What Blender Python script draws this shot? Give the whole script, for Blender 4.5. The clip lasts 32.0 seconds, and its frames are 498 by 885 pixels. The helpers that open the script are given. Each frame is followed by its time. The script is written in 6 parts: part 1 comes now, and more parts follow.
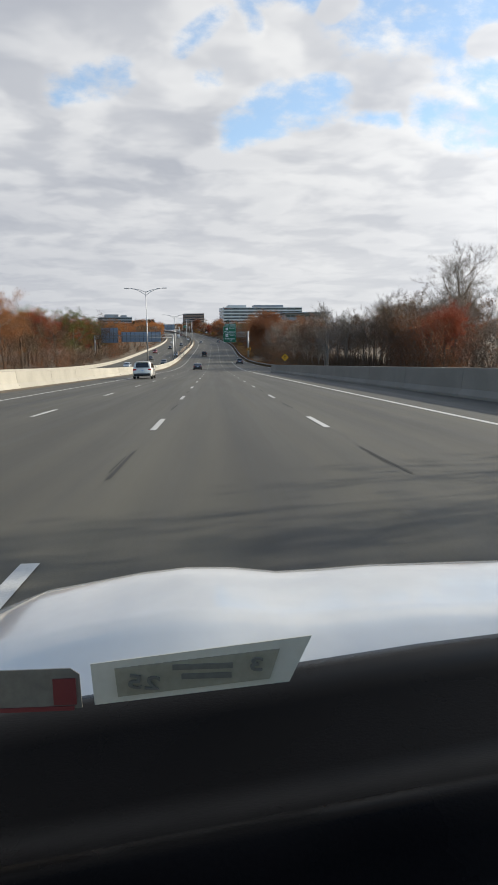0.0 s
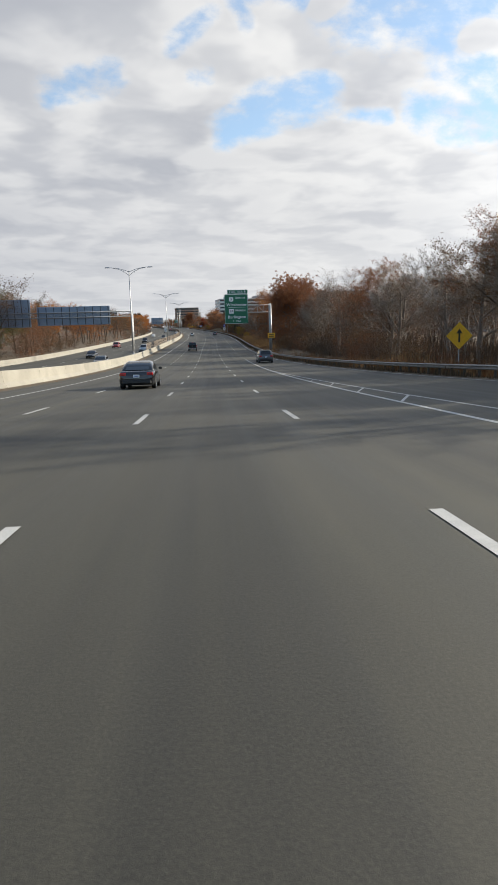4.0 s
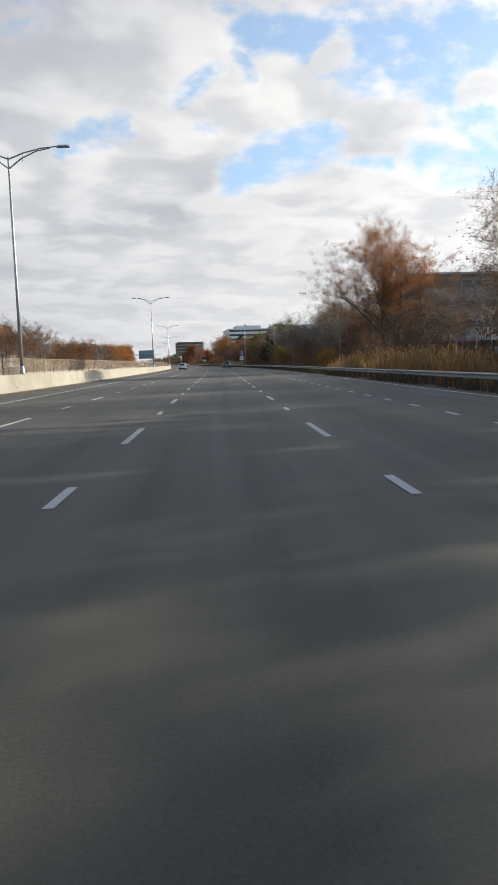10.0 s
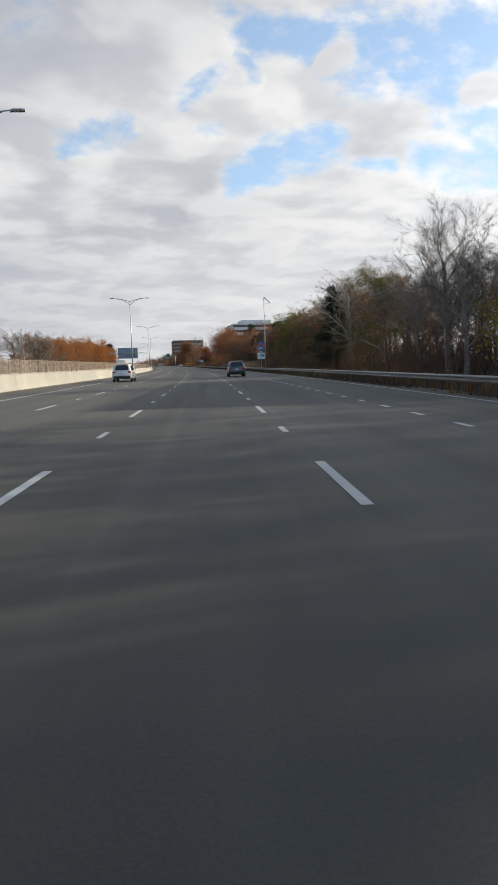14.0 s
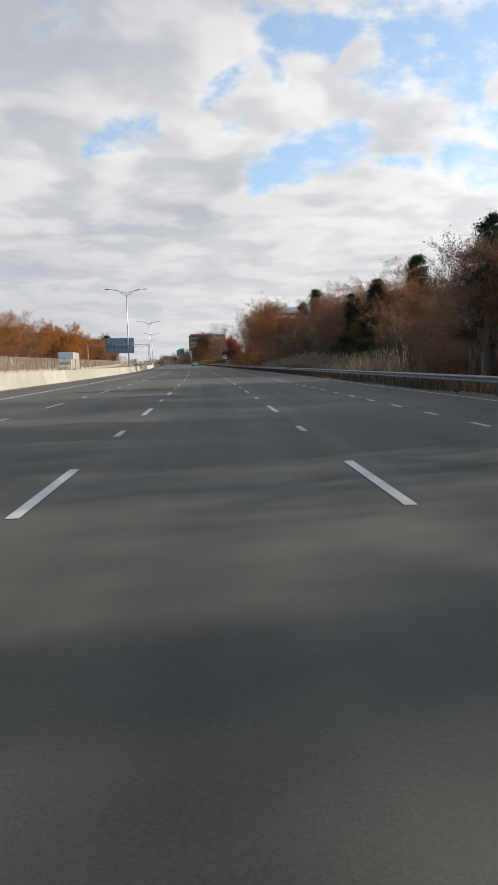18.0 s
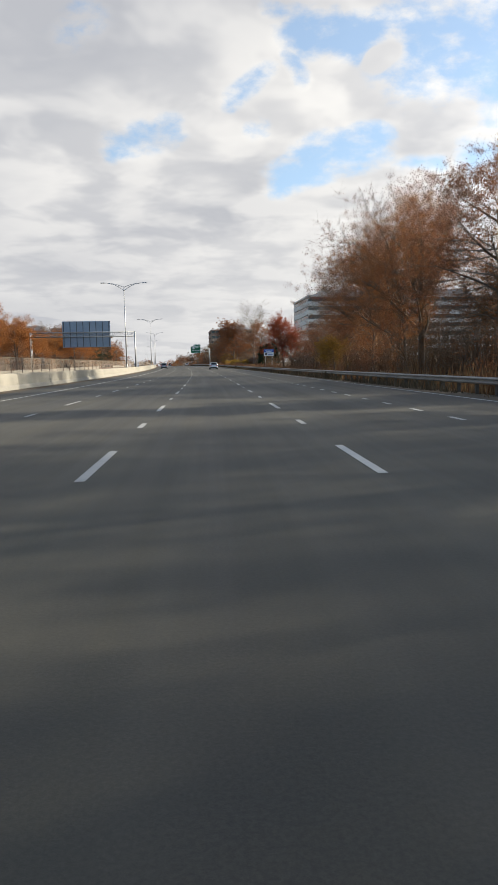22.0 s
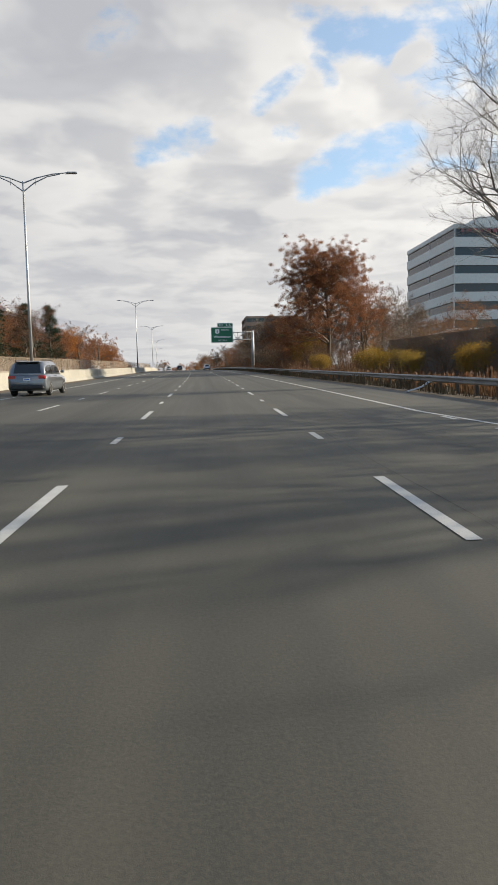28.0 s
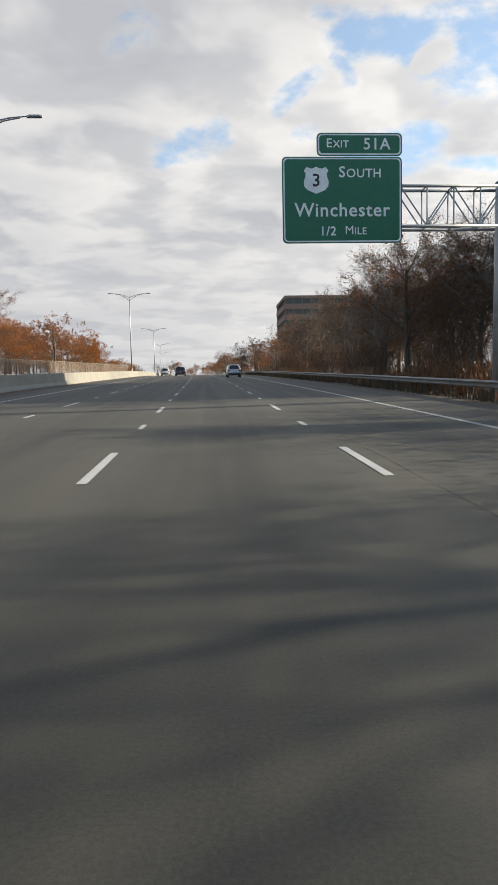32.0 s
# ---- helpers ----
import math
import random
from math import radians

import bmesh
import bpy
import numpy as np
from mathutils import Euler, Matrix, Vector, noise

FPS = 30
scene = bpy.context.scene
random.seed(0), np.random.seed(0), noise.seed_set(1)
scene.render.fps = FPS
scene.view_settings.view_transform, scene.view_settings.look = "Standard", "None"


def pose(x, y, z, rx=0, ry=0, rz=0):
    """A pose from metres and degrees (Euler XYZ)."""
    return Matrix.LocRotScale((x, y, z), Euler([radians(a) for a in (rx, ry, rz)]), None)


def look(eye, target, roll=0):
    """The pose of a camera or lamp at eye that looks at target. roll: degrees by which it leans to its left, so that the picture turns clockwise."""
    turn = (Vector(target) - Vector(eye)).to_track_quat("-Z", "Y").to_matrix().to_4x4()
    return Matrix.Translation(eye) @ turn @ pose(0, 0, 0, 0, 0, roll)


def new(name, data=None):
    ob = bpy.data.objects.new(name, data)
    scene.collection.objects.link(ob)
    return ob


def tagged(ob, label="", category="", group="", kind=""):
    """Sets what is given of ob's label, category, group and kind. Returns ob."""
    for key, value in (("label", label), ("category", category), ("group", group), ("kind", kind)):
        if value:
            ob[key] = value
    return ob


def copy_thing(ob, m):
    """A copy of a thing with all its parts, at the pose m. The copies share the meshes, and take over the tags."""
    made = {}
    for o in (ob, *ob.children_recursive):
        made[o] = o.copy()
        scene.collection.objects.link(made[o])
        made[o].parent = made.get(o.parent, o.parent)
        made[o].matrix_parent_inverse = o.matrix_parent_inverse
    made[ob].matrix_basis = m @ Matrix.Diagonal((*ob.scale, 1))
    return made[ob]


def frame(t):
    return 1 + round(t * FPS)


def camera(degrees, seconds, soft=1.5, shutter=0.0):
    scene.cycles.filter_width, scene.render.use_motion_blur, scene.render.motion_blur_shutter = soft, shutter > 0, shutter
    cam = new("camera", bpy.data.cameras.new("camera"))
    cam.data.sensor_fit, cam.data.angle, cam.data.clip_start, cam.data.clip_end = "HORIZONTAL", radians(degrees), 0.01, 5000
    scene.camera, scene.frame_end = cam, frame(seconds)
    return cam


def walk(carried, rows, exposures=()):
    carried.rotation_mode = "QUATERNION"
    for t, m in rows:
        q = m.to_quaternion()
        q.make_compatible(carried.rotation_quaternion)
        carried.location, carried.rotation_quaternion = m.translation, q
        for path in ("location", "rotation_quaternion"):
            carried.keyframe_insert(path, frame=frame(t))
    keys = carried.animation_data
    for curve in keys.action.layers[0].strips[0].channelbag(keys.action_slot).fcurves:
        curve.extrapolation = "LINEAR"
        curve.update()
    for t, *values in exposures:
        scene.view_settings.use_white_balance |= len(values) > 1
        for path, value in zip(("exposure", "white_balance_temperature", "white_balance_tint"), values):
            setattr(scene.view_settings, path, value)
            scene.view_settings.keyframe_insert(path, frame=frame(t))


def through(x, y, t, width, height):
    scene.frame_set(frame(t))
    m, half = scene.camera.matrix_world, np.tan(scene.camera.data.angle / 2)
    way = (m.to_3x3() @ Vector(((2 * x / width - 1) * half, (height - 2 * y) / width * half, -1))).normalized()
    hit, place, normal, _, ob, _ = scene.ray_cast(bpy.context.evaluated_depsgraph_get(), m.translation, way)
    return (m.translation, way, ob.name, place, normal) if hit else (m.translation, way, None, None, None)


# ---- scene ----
FOV = 41.08
cam = camera(FOV, 32.0, soft=1.5)
ROWS = [  # seconds, x, y, z, tilt, lean, turn
    (0.0, -0.55, 0.00, 1.35, 81.02, 0.61, -3.09),
    (0.5, -0.50, 13.58, 0.82, 80.98, 0.78, -3.28),
    (1.0, -0.41, 27.15, 0.29, 81.02, 0.96, -3.47),
    (1.5, -0.36, 40.69, -0.24, 81.16, 1.09, -3.19),
    (2.0, -0.27, 54.30, -0.76, 81.13, 1.32, -3.27),
    (2.5, -0.27, 67.94, -1.28, 80.90, 1.31, -3.24),
    (4.5, -0.04, 122.11, -3.31, 80.93, 1.72, -3.41),
    (5.0, 0.01, 135.68, -3.78, 81.19, 1.88, -3.29),
    (5.5, 0.05, 149.27, -4.19, 81.64, 1.91, -3.25),
    (6.0, 0.11, 162.80, -4.52, 81.82, 1.86, -3.18),
    (6.5, 0.13, 176.27, -4.78, 82.40, 1.81, -3.14),
    (7.0, 0.20, 189.50, -4.95, 82.66, 1.87, -2.99),
    (7.5, 0.14, 202.78, -5.03, 82.99, 1.88, -2.87),
    (8.0, 0.12, 216.20, -5.03, 83.49, 1.92, -2.95),
    (8.5, 0.08, 229.77, -4.95, 83.57, 1.93, -2.86),
    (9.0, 0.06, 243.30, -4.79, 84.12, 1.99, -3.06),
    (9.5, -0.01, 256.89, -4.59, 84.03, 1.88, -3.02),
    (10.0, -0.06, 270.15, -4.35, 84.35, 1.87, -2.88),
    (10.5, 0.02, 283.63, -4.09, 84.61, 1.78, -3.75),
    (11.0, 0.12, 297.00, -3.81, 84.53, 1.86, -3.24),
    (11.5, 0.31, 310.12, -3.53, 84.66, 1.77, -3.81),
    (12.0, 0.52, 323.90, -3.22, 84.72, 1.77, -4.04),
    (12.5, 0.67, 336.23, -2.95, 84.49, 1.70, -3.75),
    (13.0, 0.80, 349.00, -2.68, 84.51, 1.71, -3.50),
    (13.5, 0.88, 361.55, -2.41, 84.48, 1.73, -3.23),
    (14.0, 0.90, 373.40, -2.15, 84.48, 1.71, -2.69),
    (14.5, 0.83, 386.54, -1.87, 84.45, 1.68, -2.39),
    (16.5, -0.55, 442.51, -0.68, 84.52, 1.52, -1.39),
    (17.0, -1.05, 456.08, -0.39, 84.18, 1.37, -1.13),
    (17.5, -1.62, 469.67, -0.10, 84.49, 1.33, -1.22),
    (18.0, -2.18, 483.16, 0.18, 84.40, 1.35, -0.86),
    (18.5, -2.86, 496.73, 0.47, 84.69, 1.36, -0.66),
    (19.0, -3.54, 510.23, 0.75, 84.26, 1.18, -0.37),
    (19.5, -4.25, 523.52, 1.03, 84.43, 1.18, -0.48),
    (20.0, -4.96, 536.84, 1.32, 84.46, 1.26, -0.26),
    (20.5, -5.77, 550.09, 1.61, 84.54, 1.26, 0.22),
    (21.0, -6.57, 563.44, 1.90, 84.35, 1.24, 0.59),
    (21.5, -7.57, 577.03, 2.20, 84.34, 1.19, 0.86),
    (22.0, -8.57, 590.76, 2.50, 84.59, 1.21, 0.98),
    (22.5, -9.68, 604.43, 2.81, 84.35, 1.23, 1.29),
    (23.0, -10.81, 618.37, 3.12, 84.57, 1.28, 1.38),
    (23.5, -11.97, 631.90, 3.44, 84.40, 1.18, 1.58),
    (24.0, -13.17, 645.57, 3.76, 84.59, 1.11, 1.55),
    (24.5, -14.31, 658.73, 4.07, 84.58, 1.15, 1.70),
    (25.0, -15.41, 671.77, 4.40, 84.65, 1.19, 1.88),
    (25.5, -16.71, 685.29, 4.74, 84.85, 1.17, 2.61),
    (27.5, -22.23, 738.37, 6.14, 84.87, 1.16, 3.03),
    (28.0, -23.73, 751.63, 6.51, 84.86, 1.19, 3.38),
    (28.5, -25.26, 764.30, 6.87, 85.05, 1.24, 3.79),
    (29.0, -26.81, 777.04, 7.23, 85.13, 1.29, 4.03),
    (29.5, -28.66, 791.51, 7.63, 85.05, 1.33, 4.48),
    (30.0, -30.50, 805.80, 8.04, 84.89, 1.37, 4.84),
    (30.5, -32.32, 818.97, 8.41, 84.77, 1.33, 4.84),
    (31.0, -34.07, 831.61, 8.77, 84.89, 1.27, 4.78),
    (31.5, -35.92, 844.55, 9.13, 85.06, 1.21, 4.80),
    (32.0, -37.80, 857.39, 9.49, 84.97, 1.17, 4.92),
]
walk(cam, [(t, pose(x, y, z, a, b, c)) for t, x, y, z, a, b, c in ROWS], [(0.0, 0.72, 6250, 10), (5.0, 0.76, 6350, 10), (9.0, 0.90, 6400, 10), (12.0, 0.76, 6350, 10), (19.0, 0.78, 6350, 10), (22.0, 0.86, 6520, 10), (25.0, 0.80, 6600, 10), (32.0, 0.84, 6560, 10)])

# the highway's line: heading to the left and grade, in degrees, along its length in metres
HEADING = [(-200, 0), (0, 0), (240, 0), (297, -0.35), (337, -0.45), (389, 0.6), (443, 1.7), (510, 2.85), (618, 4.55), (752, 6.7), (840, 7.95), (885, 8.7), (1100, 11.1), (1400, 12.0), (2600, 12.0)]
GRADE = [(-400, -2.2), (0, -2.25), (60, -2.2), (125, -2.1), (150, -1.6), (189, -0.6), (216, 0.2), (243, 0.8), (270, 1.1), (300, 1.25), (500, 1.2), (620, 1.3), (752, 1.6), (859, 1.6), (960, 1.3), (1100, 0.6), (1500, 0.3), (2600, 0.3)]

# ---- daylight ----
SUN_AZ, SUN_EL = radians(70), radians(21.8)  # to the right of the highway's first direction, above the horizon
world = bpy.data.worlds.new("sky")
scene.world = world
world.use_nodes = True


class Nodes:
    """A small writer of node trees."""

    def __init__(self, tree):
        self.tree = tree

    def add(self, kind, ins=None, **attrs):
        n = self.tree.nodes.new(kind)
        if kind == "ShaderNodeMath":
            n.operation, n.use_clamp = attrs["operation"], attrs["use_clamp"]
        elif kind == "ShaderNodeVectorMath":
            n.operation = attrs["operation"]
        elif kind == "ShaderNodeMix":
            n.data_type, n.blend_type = attrs["data_type"], attrs["blend_type"]
        elif kind == "ShaderNodeMapRange":
            n.interpolation_type = "SMOOTHSTEP"
        elif kind == "ShaderNodeUVMap":
            n.uv_map = attrs["uv_map"]
        for k, v in (ins or {}).items():
            if isinstance(v, bpy.types.NodeSocket):
                self.tree.links.new(v, n.inputs[k])
            else:
                n.inputs[k].default_value = v
        return n

    def math(self, op, a, b=0.0, c=0.0, clamp=False):
        n = self.add("ShaderNodeMath", {0: a, 1: b, 2: c}, operation=op, use_clamp=clamp)
        return n.outputs[0]

    def mix(self, fac, a, b, blend="MIX"):
        n = self.add("ShaderNodeMix", data_type="RGBA", blend_type=blend)
        for sock, v in ((n.inputs[0], fac), (n.inputs[6], a), (n.inputs[7], b)):
            if isinstance(v, bpy.types.NodeSocket):
                self.tree.links.new(v, sock)
            else:
                sock.default_value = v if not isinstance(v, tuple) or len(v) == 4 else (*v, 1)
        return n.outputs[2]

    def noise(self, vec, scale, detail=4, rough=0.55, dist=0.0):
        ins = {"Scale": scale, "Detail": detail, "Roughness": rough, "Distortion": dist}
        if vec is not None:
            ins["Vector"] = vec
        return self.add("ShaderNodeTexNoise", ins).outputs[0]

    def ramp(self, fac, lo, hi, a=0.0, b=1.0):
        n = self.add("ShaderNodeMapRange", {0: fac, 1: lo, 2: hi, 3: a, 4: b})
        return n.outputs[0]

    def scaled(self, vec, sx, sy, sz, loc=(0, 0, 0)):
        n = self.add("ShaderNodeMapping", {"Vector": vec, "Scale": (sx, sy, sz), "Location": loc})
        return n.outputs[0]


def build_sky():
    w = Nodes(world.node_tree)
    world.node_tree.nodes.clear()
    sky = w.add("ShaderNodeTexSky")
    sky.sky_type, sky.sun_disc, sky.sun_elevation, sky.sun_rotation = "NISHITA", False, SUN_EL, SUN_AZ
    sky.air_density, sky.dust_density, sky.ozone_density = 1.0, 0.9, 2.0
    way = w.add("ShaderNodeTexCoord").outputs["Generated"]
    xyz = w.add("ShaderNodeSeparateXYZ", {0: way}).outputs
    up = w.math("MAXIMUM", xyz[2], 0.0)
    over = w.math("ADD", up, 0.13)
    flat = w.add("ShaderNodeCombineXYZ", {0: w.math("DIVIDE", xyz[0], over), 1: w.math("DIVIDE", xyz[1], over), 2: 0.0}).outputs[0]
    at0 = w.scaled(flat, 1.0, 1.0, 1.0, CLOUD_SHIFT)
    wander = w.add("ShaderNodeTexNoise", {"Vector": at0, "Scale": 2.2, "Detail": 3.0}).outputs["Color"]
    at1 = w.add("ShaderNodeVectorMath", {0: at0, 1: w.add("ShaderNodeVectorMath", {0: wander, 1: (0.22, 0.22, 0.0)}, operation="MULTIPLY").outputs[0]}, operation="ADD").outputs[0]

    def lumps(vec):
        return w.math("ADD", w.math("MULTIPLY", w.noise(vec, 1.5, 4, 0.44), 0.72), w.math("MULTIPLY", w.noise(vec, 4.4, 3, 0.5), 0.28))

    puffs = lumps(at1)
    # rents in the sheet ahead: slope to the right and upwards of the sight line, as soft strips with ragged edges
    ahead = w.math("MAXIMUM", xyz[1], 0.3)
    slant = w.add("ShaderNodeCombineXYZ", {0: w.math("DIVIDE", xyz[0], ahead), 1: w.math("DIVIDE", xyz[2], ahead), 2: 0.0}).outputs[0]
    drawn = w.scaled(slant, 1.0, 1.5, 1.0)
    frayed = w.math("ADD", w.math("MULTIPLY", w.noise(drawn, 9.0, 3, 0.5), 0.5), w.math("MULTIPLY", w.noise(drawn, 22.0, 5, 0.6), 0.5))

    def strip(u0, v0, u1, v1, r):
        """1 inside a strip of that half-width, falling softly to 0."""
        du, dv = u1 - u0, v1 - v0
        rel = w.add("ShaderNodeVectorMath", {0: slant, 1: (u0, v0, 0.0)}, operation="SUBTRACT").outputs[0]
        dot = w.add("ShaderNodeVectorMath", {0: rel, 1: (du, dv, 0.0)}, operation="DOT_PRODUCT").outputs["Value"]
        part_way = w.math("DIVIDE", dot, max(du * du + dv * dv, 1e-6), clamp=True)
        foot = w.add("ShaderNodeCombineXYZ", {0: w.math("MULTIPLY", part_way, du), 1: w.math("MULTIPLY", part_way, dv), 2: 0.0}).outputs[0]
        far = w.add("ShaderNodeVectorMath", {0: rel, 1: foot}, operation="DISTANCE").outputs["Value"]
        return w.ramp(far, r * 0.1, r * 2.3, 1.0, 0.0)

    rent = 0.0
    for *place, depth in RENTS:
        rent = w.math("MAXIMUM", rent, w.math("MULTIPLY", strip(*place), depth))
    for place in TUFTS:
        rent = w.math("SUBTRACT", rent, strip(*place), clamp=True)
    ahead_only = w.ramp(xyz[1], 0.45, 0.7)
    rent = w.math("MULTIPLY", rent, ahead_only)
    rim = w.ramp(rent, 0.0, 0.5, 0.0, 0.20)
    rent = w.ramp(w.math("ADD", rent, w.math("MULTIPLY", w.math("SUBTRACT", 0.5, frayed), 3.8)), 0.05, 1.05)
    rent = w.math("MULTIPLY", rent, w.ramp(rim, 0.0, 0.10))
    # elsewhere the unseen sheet is broken up behind, overhead and sunward to cut skylight
    loose = w.math("ADD", w.ramp(xyz[1], 0.5, -0.2, 0.0, 0.40), w.ramp(up, 0.5, 0.75, 0.0, 0.40))
    loose = w.math("ADD", loose, w.ramp(xyz[0], 0.42, 0.8, 0.0, 0.10))
    broken = w.ramp(w.math("SUBTRACT", w.math("ADD", puffs, 0.30), loose), 0.40, 0.56)
    cover = w.math("MULTIPLY", w.math("SUBTRACT", 1.0, w.math("MULTIPLY", rent, 0.9)), broken)
    # sunlit lumps white, their far sides and thick middles grey
    lit = lumps(w.add("ShaderNodeVectorMath", {0: at1, 1: (0.14, -0.10, 0.0)}, operation="ADD").outputs[0])
    relief = w.ramp(w.math("SUBTRACT", lit, puffs), -0.07, 0.09, 0.0, 1.0)
    thick = w.ramp(puffs, 0.36, 0.64)
    grey = w.math("ADD", w.math("MULTIPLY", thick, 0.40), w.math("MULTIPLY", relief, 0.62))
    grey = w.math("ADD", w.math("MULTIPLY", w.math("SUBTRACT", grey, 0.5), w.ramp(up, 0.02, 0.30, 0.42, 1.0)), 0.5)
    grey = w.math("ADD", grey, w.math("SUBTRACT", w.ramp(xyz[0], 0.15, -0.35, -0.14, 0.22), rim), clamp=True)
    cloud = w.mix(grey, (0.975, 0.96, 0.93), (0.535, 0.55, 0.59))
    # towards the sun the cloud is brighter
    sunny = w.add("ShaderNodeVectorMath", {0: way, 1: (math.sin(SUN_AZ) * math.cos(SUN_EL), math.cos(SUN_AZ) * math.cos(SUN_EL), math.sin(SUN_EL))}, operation="DOT_PRODUCT").outputs["Value"]
    glow = w.ramp(sunny, 0.45, 1.0, 0.94, 1.35)
    cloud = w.mix(1.0, cloud, w.add("ShaderNodeCombineColor", {0: glow, 1: glow, 2: glow}).outputs[0], "MULTIPLY")
    blue = w.mix(1.0, sky.outputs[0], (SKY * 0.90, SKY * 1.02, SKY * 1.03), "MULTIPLY")
    both = w.mix(cover, w.mix(0.16, blue, (0.80, 0.86, 0.92)), cloud)
    bg = w.add("ShaderNodeBackground", {"Color": both, "Strength": 0.575})
    w.add("ShaderNodeOutputWorld", {"Surface": bg.outputs[0]})


SKY = 0.21
CLOUD_SHIFT = (6.1, 2.2, 0.0)
RENTS = [  # from, to (right and up, as slopes), half-width, depth
    (0.062, 0.491, 0.200, 0.480, 0.024, 1.00),
    (0.241, 0.463, 0.425, 0.480, 0.051, 1.00),
    (0.364, 0.429, 0.420, 0.316, 0.044, 0.85),
    (-0.036, 0.400, 0.020, 0.444, 0.012, 0.45),
    (-0.207, 0.344, -0.122, 0.362, 0.018, 0.55),
    (-0.003, 0.359, 0.007, 0.360, 0.012, 0.50),
    (0.033, 0.287, 0.088, 0.312, 0.018, 0.95),
    (0.081, 0.316, 0.171, 0.331, 0.023, 1.00),
    (0.177, 0.311, 0.267, 0.306, 0.009, 0.60),
    (0.323, 0.318, 0.420, 0.303, 0.024, 0.90),
    (-0.268, 0.502, -0.234, 0.521, 0.023, 0.40),
    (0.357, 0.289, 0.413, 0.283, 0.016, 0.80),
    (0.047, 0.466, 0.070, 0.427, 0.010, 0.70),
    (0.019, 0.524, 0.059, 0.510, 0.010, 0.60),
]
TUFTS = [(0.384, 0.406, 0.408, 0.415, 0.018), (0.179, 0.458, 0.196, 0.464, 0.016)]
build_sky()
sun = new("sun", bpy.data.lights.new("sun", "SUN"))
sun.data.energy, sun.data.angle, sun.data.color = 5.0, radians(0.6), (1.0, 0.905, 0.725)
sun.matrix_world = look((math.sin(SUN_AZ) * 100, math.cos(SUN_AZ) * 100, math.tan(SUN_EL) * 100), (0, 0, 0))

# ---- materials ----


def material(name):
    m = bpy.data.materials.new(name)
    m.use_nodes = True
    m.node_tree.nodes.clear()
    n = Nodes(m.node_tree)
    b = n.add("ShaderNodeBsdfPrincipled")
    n.add("ShaderNodeOutputMaterial", {"Surface": b.outputs[0]})
    return m, n, b


def surface(name, a, b, rough=0.7, metal=0.0, scale=3.0, fine=40.0, bump=0.1, stretch=(1, 1, 1), rand=0.0, coat=0.0, grit=0.5):
    """Two tones mixed by noise at two sizes, with relief; rand: how far objects differ in brightness."""
    m, n, p = material(name)
    at = n.scaled(n.add("ShaderNodeTexCoord").outputs["Object"], *stretch)
    big, small = n.noise(at, scale, 5), n.noise(at, fine, 3)
    fac = n.math("ADD", n.math("MULTIPLY", n.ramp(big, 0.3, 0.7), 1 - grit), n.math("MULTIPLY", n.ramp(small, 0.25, 0.75), grit))
    col = n.mix(fac, a, b)
    if rand:
        one = n.add("ShaderNodeObjectInfo").outputs["Random"]
        v = n.ramp(one, 0, 1, 1 - rand, 1 + rand)
        col = n.mix(1.0, col, n.add("ShaderNodeCombineColor", {0: v, 1: v, 2: v}).outputs[0], "MULTIPLY")
    m.node_tree.links.new(col, p.inputs["Base Color"])
    p.inputs["Metallic"].default_value = metal
    m.node_tree.links.new(n.ramp(big, 0.2, 0.8, max(rough - 0.08, 0.02), min(rough + 0.08, 1)), p.inputs["Roughness"])
    if coat:
        p.inputs["Coat Weight"].default_value, p.inputs["Coat Roughness"].default_value = coat, 0.04
    if bump:
        bp = n.add("ShaderNodeBump", {"Strength": bump, "Distance": 0.02, "Height": small})
        m.node_tree.links.new(bp.outputs[0], p.inputs["Normal"])
    return m


def plain(name, colour, rough=0.5, metal=0.0, coat=0.0):
    m, n, p = material(name)
    at = n.add("ShaderNodeTexCoord").outputs["Object"]
    v = n.ramp(n.noise(at, 6.0, 4), 0.3, 0.7, 0.92, 1.06)
    col = n.mix(1.0, colour, n.add("ShaderNodeCombineColor", {0: v, 1: v, 2: v}).outputs[0], "MULTIPLY")
    m.node_tree.links.new(col, p.inputs["Base Color"])
    p.inputs["Roughness"].default_value, p.inputs["Metallic"].default_value = rough, metal
    if coat:
        p.inputs["Coat Weight"].default_value, p.inputs["Coat Roughness"].default_value = coat, 0.05
    return m


